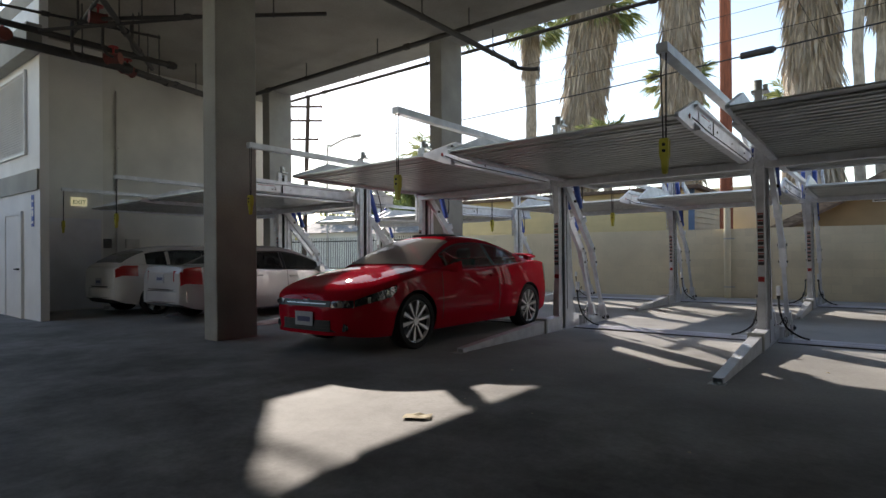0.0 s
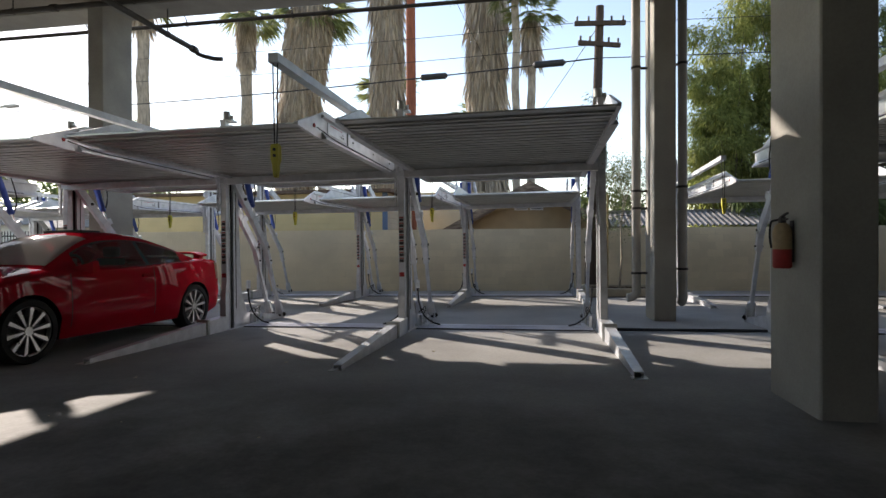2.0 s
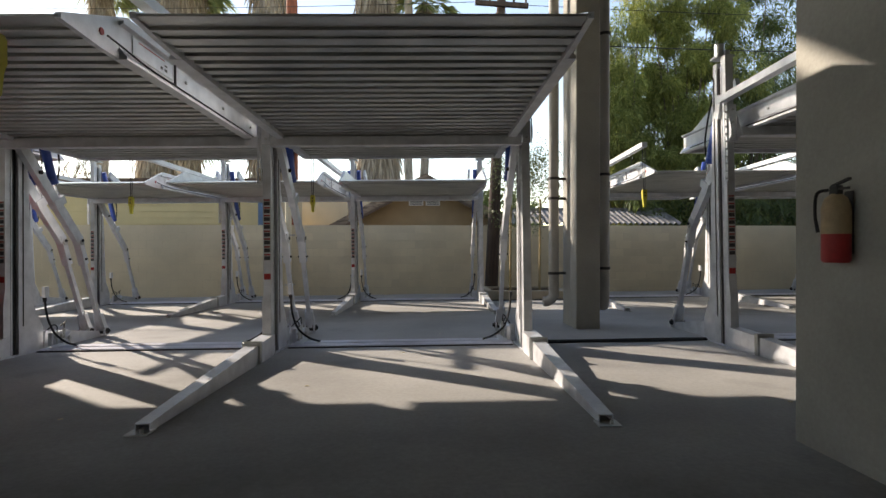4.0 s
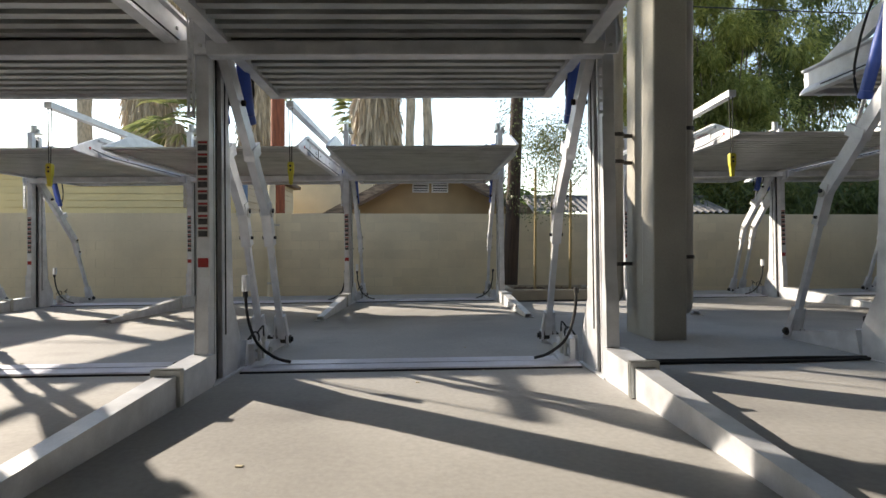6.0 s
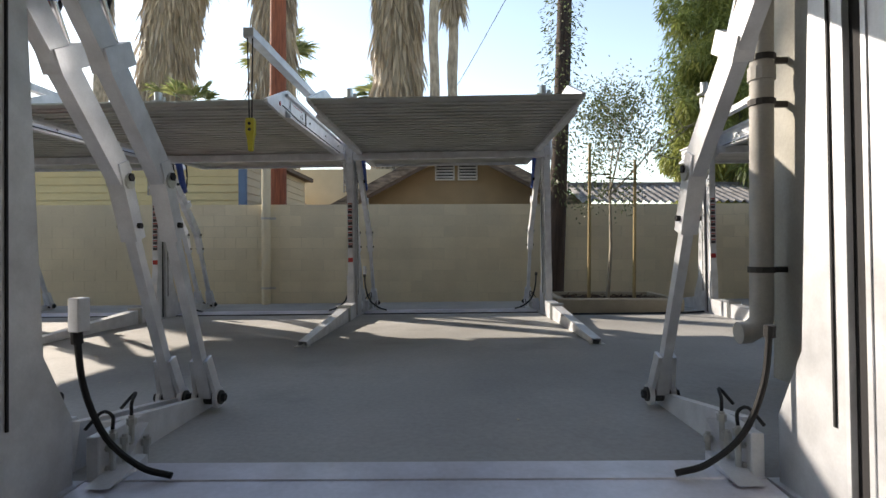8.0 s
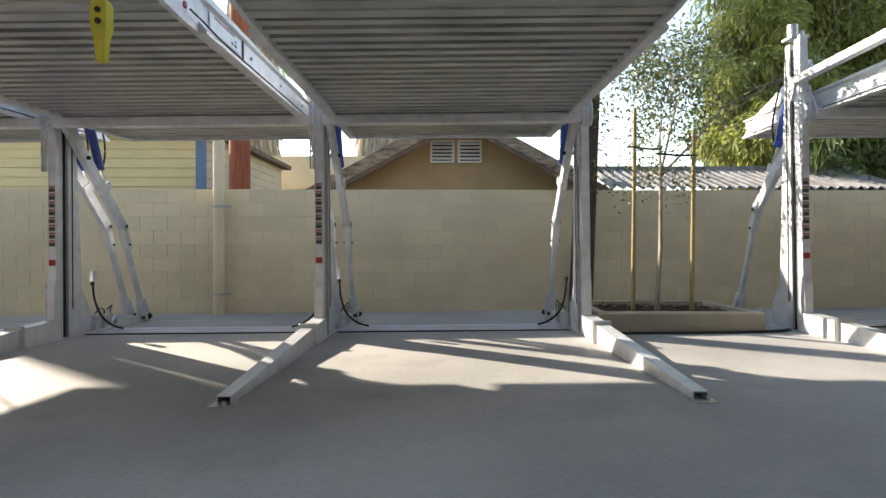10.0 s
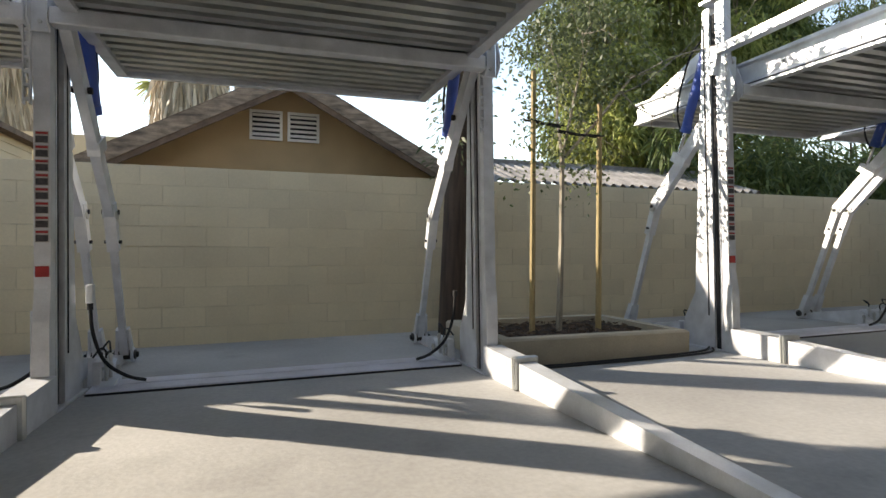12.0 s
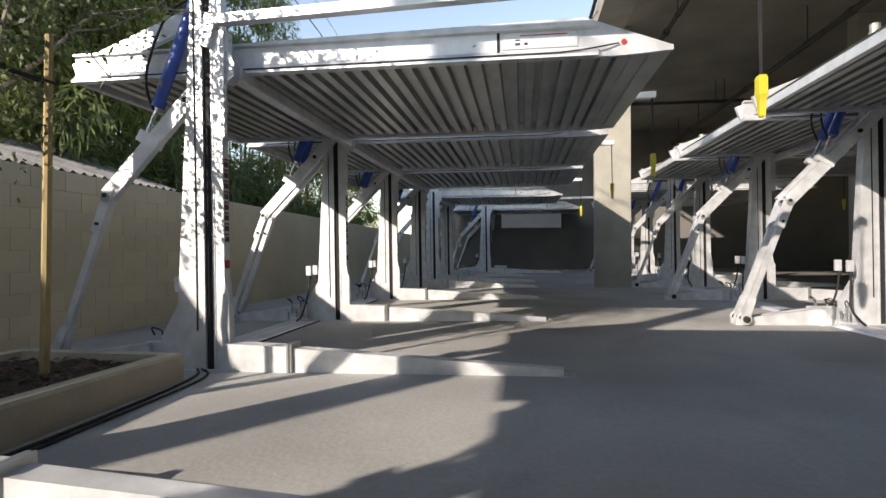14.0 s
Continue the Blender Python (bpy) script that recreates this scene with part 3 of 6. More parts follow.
    for y, h, q in ((-0.63, 0.19, 0.065), (-2.74, 0.052, 0.046)):
        for t in (0.0, 0.007):
            rings.append([bm.verts.new(q) for q in ((x - q + t, y, t), (x + q - t, y, t), (x + q - t, y, h - t), (x - q + t, y, h - t))])
    for i, j in ((0, 2), (1, 3), (0, 1), (2, 3)):
        for k in range(4):
            bm.faces.new((rings[i][k], rings[i][(k + 1) % 4], rings[j][(k + 1) % 4], rings[j][k]))
    part("tapered_foot", bm, M["galv"], foot, "tapered hollow end of the foot beam")
    bm = B()
    for y0, y1 in ((-0.64, -0.615), (-0.665, -0.645)):
        box(bm, x - 0.092, x + 0.092, y0, y1, 0, 0.225, 0.006)
    part("coupling", bm, M["deck"], foot)
    bm = B()
    box(bm, x - 0.07, x + 0.07, -2.83, -2.70, 0, 0.008)
    part("base_plate", bm, M["deck"], foot)
    bm = B()
    tube(bm, [(x + 0.02, -2.79, 0.008), (x + 0.02, -2.79, 0.03)], 0.012, 6)
    part("anchor_bolt", bm, M["deck"], foot)
    return post


def link_arm(lift, x, drop=0.0, side_w=0.045):
    """A bent link behind the post: a flat upper arm, a thin lower rod and its floor pivot."""
    bm = B()
    bar(bm, (x, -0.02, 2.585 - drop), (x, 1.05, 1.49 - drop), 0.13, 0.066, (1, 0, 0))
    arm = part("link_arm", bm, M["galv"], lift, "galvanized bent link arm")
    bm = B()
    bar(bm, (x, 0.56, 1.90 - drop), (x, 0.74, 2.0 - drop), 0.10, 0.085, (1, 0, 0))
    part("bracket", bm, M["galv"], arm)
    bm = B()
    tube(bm, [(x - side_w / 2 - 0.03, 1.05, 1.47 - drop), (x + side_w / 2 + 0.03, 1.05, 1.47 - drop)], 0.04, 10)
    part("pivot_pin", bm, M["deck"], arm)
    bm = B()
    bar(bm, (x, 1.01, 1.56 - drop), (x, 1.16, 1.18 - drop), 0.085, 0.085, (1, 0, 0))
    bar(bm, (x, 1.13, 1.24 - drop), (x, 1.52, 0.16), 0.06, 0.052, (1, 0, 0))
    bar(bm, (x, 1.47, 0.30), (x, 1.55, 0.07), 0.075, 0.07, (1, 0, 0))
    part("lower_rod", bm, M["galv"], lift, "thin galvanized lower rod")
    bm = B()
    prism(bm, [(0.62, 0.0), (1.64, 0.0), (1.64, 0.06), (1.5, 0.085), (0.66, 0.20)], 0, x - 0.06 if x < 0.5 else x + 0.01, x - 0.01 if x < 0.5 else x + 0.06)
    pivot = part("floor_pivot", bm, M["galv"], lift)
    bm = B()
    tube(bm, [(x - 0.085, 1.55, 0.075), (x + 0.085, 1.55, 0.075)], 0.042, 12)
    part("pivot_drum", bm, M["pipe"], pivot, "dark pivot drum")
    for s in (-1, 1):
        bm = B()
        tube(bm, [(x + s * 0.05, 1.55, 0.075), (x + s * 0.072, 1.55, 0.075)], 0.062, 14)
        bar(bm, (x + s * 0.061, 1.55, 0.08), (x + s * 0.04, 1.46, 0.32), 0.07, 0.02, (1, 0, 0))
        part("yoke_plate", bm, M["galv"], pivot)
        bm = B()
        tube(bm, [(x + s * 0.085, 1.55, 0.075), (x + s * 0.105, 1.55, 0.075)], 0.026, 6)
        part("pivot_nut", bm, M["dark"], pivot)
    for y, z, r in ((1.05, 1.49 - drop, 0.022), (1.13, 1.25 - drop, 0.016), (0.30, 2.26 - drop, 0.024)):
        for s in (-1, 1):
            bm = B()
            tube(bm, [(x + s * 0.03, y, z), (x + s * 0.062, y, z)], r, 6)
            part("bolt", bm, M["dark"], arm)
    # hydraulic cylinder
    bm = B()
    tube(bm, [(x, 0.16, 3.26 - drop), (x, 0.58, 2.25 - 1.4 * drop)], 0.05, 14)
    tube(bm, [(x, 0.55, 2.30 - 1.4 * drop), (x, 0.58, 2.24 - 1.4 * drop)], 0.056, 14)
    cyl = part("hydraulic_cylinder", bm, M["blue"], lift, "blue hydraulic cylinder", smooth=True)
    bm = B()
    tube(bm, [(x, 0.57, 2.26 - 1.4 * drop), (x, 0.71, 1.94 - drop)], 0.018, 10)
    part("piston_rod", bm, M["chrome"], cyl, "bright piston rod", smooth=True)
    bm = B()
    tube(bm, arc([(x, 0.22, 3.14 - drop), (x, 0.48, 3.0 - drop), (x, 0.66, 2.62 - 1.2 * drop), (x, 0.68, 2.40 - 1.3 * drop), (x, 0.62, 2.22 - 1.4 * drop)], 5), 0.011, 7)
    part("cylinder_hose", bm, M["black"], cyl, "black loop of hydraulic hose", smooth=True)


def platform(lift, pitch, reach, tail, tilt, sink):
    """The raised deck of ribbed sheet between two side rails."""
    lean = pose(0, 0, 2.42 - sink) @ pose(0, 0, 0, tilt) @ pose(0, 0, -2.42)
    x0, x1 = 0.215, pitch - 0.215
    y0, y1, zd = 0.38 - reach, tail, 2.47
    # ribbed sheet, ribs running across
    bm = B()
    prof, y, k = [], y0, 0
    pattern = ((0.0, 0.075), (0.056, 0.075), (0.063, 0.0), (0.138, 0.0))
    while y < y1 - 0.145:
        prof += [(y + a, zd + h) for a, h in pattern]
        y += 0.145
    prof += [(y, zd + 0.075), (y1, zd + 0.075)]
    rows = [[bm.verts.new((x, a, h)) for a, h in prof] for x in (x0, x1)]
    rows += [[bm.verts.new((x, a, h + 0.004)) for a, h in prof] for x in (x0, x1)]
    for i in range(len(prof) - 1):
        bm.faces.new((rows[0][i], rows[1][i], rows[1][i + 1], rows[0][i + 1]))
        bm.faces.new((rows[2][i], rows[2][i + 1], rows[3][i + 1], rows[3][i]))
    for r in ((0, 2), (1, 3)):
        for i in range(len(prof) - 1):
            bm.faces.new((rows[r[0]][i], rows[r[0]][i + 1], rows[r[1]][i + 1], rows[r[1]][i]))
    deck = part("deck", bm, M["deck"], lift, "ribbed galvanized sheet deck", at=lean)
    # front flap: a sheet that thins towards its lip, with shallow folds
    bm = B()
    hexa(bm, [(x0 - 0.02, y0 + 0.012, zd - 0.004), (x1 + 0.02, y0 + 0.012, zd - 0.004), (x1 + 0.02, y0 + 0.012, zd + 0.081), (x0 - 0.02, y0 + 0.012, zd + 0.081)],
         [(x0 - 0.02, -reach, zd + 0.005), (x1 + 0.02, -reach, zd + 0.005), (x1 + 0.02, -reach, zd + 0.02), (x0 - 0.02, -reach, zd + 0.02)])
    flap = part("front_flap", bm, M["deck"], deck)
    for k in range(2):
        bm = B()
        yy = y0 - 0.10 - 0.13 * k
        box(bm, x0, x1, yy - 0.012, yy + 0.012, zd - 0.014, zd + 0.012)
        part("fold", bm, M["deck"], flap)
    for s, xr in ((-1, x0), (1, x1)):
        bm = B()
        a, b = sorted((xr, xr + s * 0.035))
        prism(bm, [(y1, zd - 0.03), (y1, zd + 0.21), (0.75 - reach, zd + 0.275), (0.65 - reach, zd + 0.275), (-reach, zd + 0.03), (-reach, zd - 0.005), (y0, zd - 0.03)], 0, a, b)
        e = xr + s * 0.035
        lo, hi = [(e, zd + 0.045), (e + s * 0.05, zd - 0.015), (e + s * 0.05, zd - 0.034), (xr, zd - 0.034)], [(e, zd + 0.185), (e + s * 0.03, zd + 0.198), (e + s * 0.03, zd + 0.216), (e, zd + 0.216)]
        for ring in (lo, hi):
            hexa(bm, [(p[0], 0.55 - reach, p[1]) for p in ring], [(p[0], y1, p[1]) for p in ring])
        rail = part("side_rail", bm, M["galv"], lift, "folded galvanized side rail", at=lean)
        bm = B()
        a, b = sorted((xr + s * 0.036, xr + s * 0.044))
        box(bm, a, b, 1.3 - reach, 1.322 - reach, zd - 0.02, zd + 0.22)
        part("joint_strip", bm, M["dark"], rail)
        bm = B()
        a, b = sorted((xr + s * 0.036, xr + s * 0.040))
        box(bm, a, b, 0.70 - reach, 1.28 - reach, zd + 0.055, zd + 0.18)
        plate = part("nose_panel", bm, M["galv"], rail, "smooth riveted panel")
        a, b = sorted((xr + s * 0.0402, xr + s * 0.0425))
        for ya, yb, za, zb in ((0.70, 1.28, 0.055, 0.062), (0.70, 1.28, 0.173, 0.18), (0.70, 0.708, 0.062, 0.173), (1.272, 1.28, 0.062, 0.173)):
            bm = B()
            box(bm, a, b, ya - reach, yb - reach, zd + za, zd + zb)
            part("panel_edge", bm, M["deck"], plate)
        for y0_, y1_, z_, h_, mt in ((0.78, 1.14, 0.155, 0.008, "red"), (1.14, 1.18, 0.085, 0.02, "pipe"), (1.08, 1.11, 0.085, 0.02, "pipe"), (1.14, 1.18, 0.12, 0.012, "pipe")):
            bm = B()
            a, b = sorted((xr + s * 0.0402, xr + s * 0.0415))
            box(bm, a, b, y0_ - reach, y1_ - reach, zd + z_, zd + z_ + h_)
            part("print", bm, M[mt], plate)
        bm = B()
        tube(bm, arc([(xr + s * 0.09, y1 - 0.3, zd - 0.005), (xr + s * 0.088, 1.3 - reach, zd - 0.003), (xr + s * 0.088, 0.8 - reach, zd + 0.0), (xr + s * 0.075, 0.55 - reach, zd + 0.03), (xr + s * 0.05, 0.4 - reach, zd + 0.06)], 3), 0.006, 6)
        part("cable", bm, M["black"], rail, "thin black cable on the ledge", smooth=True)
        bm = B()
        tube(bm, [(xr + s * 0.034, 0.36 - reach, zd + 0.07), (xr + s * 0.042, 0.36 - reach, zd + 0.07)], 0.022, 12)
        part("reflector", bm, M["red"], rail, "round red reflector")
        for yb in (1.5 - reach, 2.3 - reach, 3.1 - reach):
            bm = B()
            tube(bm, [(xr + s * 0.034, yb, zd + 0.11), (xr + s * 0.05, yb, zd + 0.11)], 0.013, 6)
            part("bolt", bm, M["deck"], rail)
    bm = B()
    box(bm, 0.062, pitch - 0.062, -0.20, -0.10, zd - 0.115 - sink, zd - 0.012 - sink, 0.006)
    part("cross_beam", bm, M["galv"], lift, "galvanized cross beam under the deck")
    bm = B()
    box(bm, x0, x1, y1 - 0.06, y1, zd - 0.035, zd + 0.06, 0.005)
    part("rear_beam", bm, M["galv"], lift, at=lean)
    for xr in (x0 + 0.03, x1 - 0.03):
        bm = B()
        bar(bm, (xr, tail + 0.04, zd + 0.08), (xr, 0.17, zd + 0.57), 0.05, 0.16)
        part("rear_brace", bm, M["galv"], lift, "sloping rear brace", at=lean)


def floor_plate(lift, pitch):
    bm = B()
    x0, x1 = 0.12, pitch - 0.12
    prism(bm, [(0.28, 0), (0.30, 0.022), (0.44, 0.03), (0.445, 0.036), (0.62, 0.036), (0.64, 0)], 0, x0, x1)
    plate = part("floor_plate", bm, M["galv_floor"], lift, "low galvanized cross plate on the floor")
    bm = B()
    box(bm, x0, x1, 0.265, 0.279, 0, 0.014)
    part("rubber_edge", bm, M["black"], plate)
    for xs, s in ((x0, 1), (x1, -1)):
        bm = B()
        a, b = sorted((xs, xs + s * 0.05))
        box(bm, a, b, 0.45, 0.75, 0.0, 0.20, 0.004)
        prism(bm, [(0.5, 0.036), (0.72, 0.036), (0.72, 0.18)], 0, min(xs, xs + s * 0.1), max(xs, xs + s * 0.1))
        prism(bm, [(0.36, 0.037), (0.62, 0.037), (0.62, 0.075)], 0, min(xs + s * 0.05, xs + s * 0.15), max(xs + s * 0.05, xs + s * 0.15))
        block = part("hydraulic_block", bm, M["galv"], lift)
        bm = B()
        tube(bm, arc([(xs + s * 0.0, 0.40, 0.62), (xs + s * 0.015, 0.42, 0.40), (xs + s * 0.08, 0.45, 0.20), (xs + s * 0.22, 0.44, 0.09), (xs + s * 0.34, 0.45, 0.05)], 5), 0.0125, 8)
        part("hose", bm, M["black"], block, "black hydraulic hose", smooth=True)
        for dx, dy, h in ((0.075, 0.50, 0.215), (0.09, 0.56, 0.18), (0.075, 0.63, 0.235), (0.12, 0.66, 0.14)):
            bm = B()
            tube(bm, [(xs + s * dx, dy, 0.04), (xs + s * dx, dy, h)], 0.012, 8)
            tube(bm, [(xs + s * dx, dy, h - 0.04), (xs + s * dx, dy, h - 0.012)], 0.019, 6)
            part("hose_fitting", bm, M["deck"], block)
        for dx, dy, h, back in ((0.075, 0.50, 0.215, 0.0), (0.075, 0.63, 0.235, 0.10)):
            bm = B()
            tube(bm, arc([(xs + s * dx, dy, h), (xs + s * (dx - 0.005), dy + 0.01, h + 0.05), (xs + s * (dx - 0.03), dy - 0.02 + back, h + 0.075), (xs + s * (dx - 0.065), dy - 0.07 + back, h + 0.02)], 4), 0.007, 6)
            part("hose", bm, M["black"], block, "thin black hydraulic hose", smooth=True)
        for dz in (0.06, 0.14):
            bm = B()
            tube(bm, [(xs + s * 0.045, 0.50, dz), (xs + s * 0.062, 0.50, dz)], 0.014, 6)
            part("bolt", bm, M["deck"], block)
        bm = B()
        box(bm, *sorted((xs - s * 0.022, xs + s * 0.022)), 0.38, 0.45, 0.62, 0.75, 0.004)
        if s > 0 or pitch > 3:
            part("junction_box", bm, M["galv"], block)
        bm = B()
        tube(bm, [(xs, 0.405, 0.575), (xs, 0.40, 0.62)], 0.021, 8)
        part("hose_gland", bm, M["black"], block)


def control(lift, reach):
    """The boom over the deck edge with the hanging yellow pendant."""
    a, b = Vector((-0.06, 0.0, 2.80)), Vector((-0.06 - 0.03 * reach, -reach, 2.80))
    bm = B()
    bar(bm, a, b, 0.09, 0.075)
    boom = part("control_boom", bm, M["galv"], lift, "galvanized control boom")
    bm = B()
    bar(bm, a + Vector((0, 0.05, -0.2)), a + Vector((0, -0.03, 0.05)), 0.07, 0.1, (0, 1, 0))
    part("boom_bracket", bm, M["galv"], boom)
    for k in (-0.022, 0.022):
        bm = B()
        tube(bm, [(b.x + k, b.y + 0.04, b.z - 0.03), (b.x + k * 0.5, b.y + 0.04, b.z - 0.72)], 0.006, 6)
        part("cable", bm, M["black"], boom)
    z = b.z - 0.72
    x, y = b.x, b.y + 0.04
    bm = B()
    prof = ((0.0, 0.030, 0.022), (-0.02, 0.036, 0.028), (-0.13, 0.036, 0.028), (-0.17, 0.026, 0.022), (-0.27, 0.019, 0.018), (-0.28, 0.014, 0.012))
    rings = [[bm.verts.new((x + p * wx, y + q * wy, z + h)) for p, q in ((-1, -1), (1, -1), (1, 1), (-1, 1))] for h, wx, wy in prof]
    for r0, r1 in zip(rings, rings[1:]):
        for k in range(4):
            bm.faces.new((r0[k], r0[(k + 1) % 4], r1[(k + 1) % 4], r1[k]))
    bm.faces.new(rings[0])
    bm.faces.new(rings[-1])
    pend = part("pendant", bm, M["yellow"], boom, "yellow plastic control pendant")
    for k in range(2):
        bm = B()
        tube(bm, [(x, y - 0.026, z - 0.05 - 0.05 * k), (x, y - 0.034, z - 0.05 - 0.05 * k)], 0.014, 8)
        part("button", bm, M["black"], pend)


def parking_lift(m, pitch, last, reach, tail, tilt, sink):
    lift = thing("parking_lift", m, "galvanized steel car lift with raised ribbed platform over concrete", "car lift", "car lifts")
    lift_post(lift, 0.0, True)
    if last:
        lift_post(lift, pitch, False)
    link_arm(lift, 0.105, 0.18 if pitch < 3 else 0.04)
    link_arm(lift, pitch - 0.105, 0.18 if pitch < 3 else 0.04)
    platform(lift, pitch, reach, tail, tilt, sink)
    floor_plate(lift, pitch)
    control(lift, reach + 0.5)
    return lift


P_ROW, Q_ROW = 11.46, 18.03
LIFTS = ((2.87, 3.2, 1.15, 0.5, 0.085, ((P_ROW, -6.15, 3), (P_ROW, -13.6, 2))),
         (2.95, 3.2, 1.17, 1.7, 0.02, ((Q_ROW, -6.27, 3), (Q_ROW, -13.8, 2))),
         (3.07, 3.6, 1.42, 0.7, 0.0, ((P_ROW, 4.78, 3), (Q_ROW, 5.01, 3), (P_ROW, 16.4, 2), (Q_ROW, 16.4, 1), (16.9, 22.0, 1))))
for pitch, reach, tail, tilt, sink, rows in LIFTS:
    first = {}
    for y, x, n in rows:
        for i in range(n):
            last = i == n - 1
            m = on_floor(x + pitch * i, y)
            if last in first:
                copy_thing(first[last], m)
            else:
                first[last] = parking_lift(m, pitch, last, reach, tail, tilt, sink)

# ---------------------------------------------------------------- beyond the wall
M["earth"] = material("dry_earth", (0.20, 0.17, 0.12), 0.95, 0, 0.2, 0.6, 12, 0.4)
M["stucco"] = material("tan_stucco", (0.46, 0.33, 0.19), 0.92, 0, 0.08, 1.5, 70, 0.4)
M["siding"] = material("yellow_siding", (0.66, 0.55, 0.30), 0.75, 0, 0.05, 1.5, 60, 0.1, per_object=0.03)
M["siding_tan"] = material("tan_siding", (0.58, 0.47, 0.32), 0.8, 0, 0.06, 1.5, 60, 0.1, per_object=0.03)
M["bluetrim"] = material("blue_grey_trim", (0.12, 0.20, 0.32), 0.7, 0, 0.06, 2, 60, 0.1)
M["fascia"] = material("worn_fascia_board", (0.29, 0.22, 0.165), 0.85, 0, 0.38, 5, 50, 0.3, stretch=(1, 1, 4))
M["shingle"] = material("roof_shingle", (0.16, 0.11, 0.08), 0.95, 0, 0.25, 6, 60, 0.6)
M["roof_sheet"] = material("weathered_roof_sheet", (0.27, 0.255, 0.24), 0.85, 0, 0.3, 3, 40, 0.2)
M["pole_red"] = material("red_brown_pole", (0.30, 0.09, 0.045), 0.85, 0, 0.22, 4, 60, 0.5, stretch=(6, 6, 0.6))
M["pole_dark"] = material("creosoted_pole", (0.07, 0.047, 0.035), 0.9, 0, 0.3, 4, 60, 0.6, stretch=(6, 6, 0.5))
M["palm_trunk"] = material("palm_trunk", (0.36, 0.31, 0.25), 0.95, 0, 0.25, 3, 40, 0.6, stretch=(3, 3, 0.8))
M["bark"] = material("grey_bark", (0.20, 0.165, 0.12), 0.9, 0, 0.25, 6, 60, 0.5, stretch=(4, 4, 1))
M["sapling_bark"] = material("pale_sapling_bark", (0.34, 0.30, 0.235), 0.9, 0, 0.2, 8, 60, 0.4, stretch=(4, 4, 1))
M["stake"] = material("lodge_pole_stake", (0.42, 0.32, 0.16), 0.85, 0, 0.15, 5, 60, 0.3, stretch=(5, 5, 1))
M["soil"] = material("dark_soil", (0.07, 0.045, 0.03), 0.97, 0, 0.4, 8, 60, 0.8, 0.02)
M["chip"] = material("wood_chip", (0.17, 0.115, 0.075), 0.95, 0, 0.4, 9, 60, 0.3)
M["planter"] = material("planter_concrete", (0.44, 0.39, 0.30), 0.85, 0, 0.12, 2.5, 60, 0.3)
M["wire"] = material("black_cable", (0.02, 0.02, 0.022), 0.6, 0, 0.1, 5, 50, 0)


def leaf_material(name, base, bright, through):
    """Leaves: each clump its own green, with some light let through."""
    m = bpy.data.materials.new(name)
    m.use_nodes = True
    n, l = m.node_tree.nodes, m.node_tree.links
    b = n["Principled BSDF"]
    geo = n.new("ShaderNodeNewGeometry")
    ramp = n.new("ShaderNodeValToRGB")
    ramp.color_ramp.elements[0].color, ramp.color_ramp.elements[1].color = (*base, 1), (*bright, 1)
    l.new(geo.outputs["Random Per Island"], ramp.inputs[0])
    l.new(ramp.outputs[0], b.inputs["Base Color"])
    b.inputs["Roughness"].default_value = 0.55
    tl, mix = n.new("ShaderNodeBsdfTranslucent"), n.new("ShaderNodeMixShader")
    l.new(ramp.outputs[0], tl.inputs[0])
    mix.inputs[0].default_value = through
    l.new(b.outputs[0], mix.inputs[1])
    l.new(tl.outputs[0], mix.inputs[2])
    l.new(mix.outputs[0], n["Material Output"].inputs[0])
    return m


M["bamboo_leaf"] = leaf_material("bamboo_leaf", (0.17, 0.215, 0.06), (0.44, 0.455, 0.15), 0.6)
M["dark_leaf"] = leaf_material("dark_leaf", (0.07, 0.11, 0.04), (0.20, 0.25, 0.08), 0.45)
M["palm_leaf"] = leaf_material("palm_leaf", (0.12, 0.17, 0.06), (0.33, 0.34, 0.15), 0.5)
M["thatch_strand"] = leaf_material("thatch_strand", (0.30, 0.24, 0.18), (0.60, 0.51, 0.40), 0.25)
M["yellow_leaf"] = leaf_material("sunlit_leaf", (0.18, 0.25, 0.05), (0.48, 0.52, 0.12), 0.5)

bm = B()
for a, b, c_, d in ((-400, 400, 20.68, 900), (-400, -27, -400, 20.68), (31, 400, -400, 20.68), (-27, 31, -400, -8)):
    v = [bm.verts.new(p) for p in ((a, c_, -0.35), (b, c_, -0.35), (b, d, -0.35), (a, d, -0.35))]
    bm.faces.new(v)
solid("ground", bm, M["earth"], Matrix.Identity(4), "dry bare ground beyond the wall", "ground", kind="structure")


def strips(name, places, dirs, lengths, widths, mat, parent, droop=0.0, rng=None, label=""):
    """Many small pointed leaves in one mesh: a place, a direction, a length and a width for each."""
    n = len(places)
    d = dirs / np.linalg.norm(dirs, axis=1, keepdims=True)
    side = np.cross(d, rng.normal(size=(n, 3)))
    side /= np.linalg.norm(side, axis=1, keepdims=True) + 1e-9
    mid = places + d * lengths[:, None] * 0.5 + np.array([0, 0, -1]) * (droop * lengths)[:, None] * 0.25
    tip = places + d * lengths[:, None] + np.array([0, 0, -1]) * (droop * lengths)[:, None]
    w = widths[:, None] * 0.5
    verts = np.stack([places, mid - side * w, mid + side * w, tip], 1).reshape(-1, 3)
    base = np.arange(n)[:, None] * 4
    faces = np.concatenate([base + [0, 1, 2], base + [1, 3, 2]])
    me = bpy.data.meshes.new(name)
    me.from_pydata(verts.tolist(), [], faces.tolist())
    me.materials.append(mat)
    ob = new(name, me)
    ob.parent = parent
    if label:
        ob["label"] = label
    ob["kind"] = "stuff"
    return ob


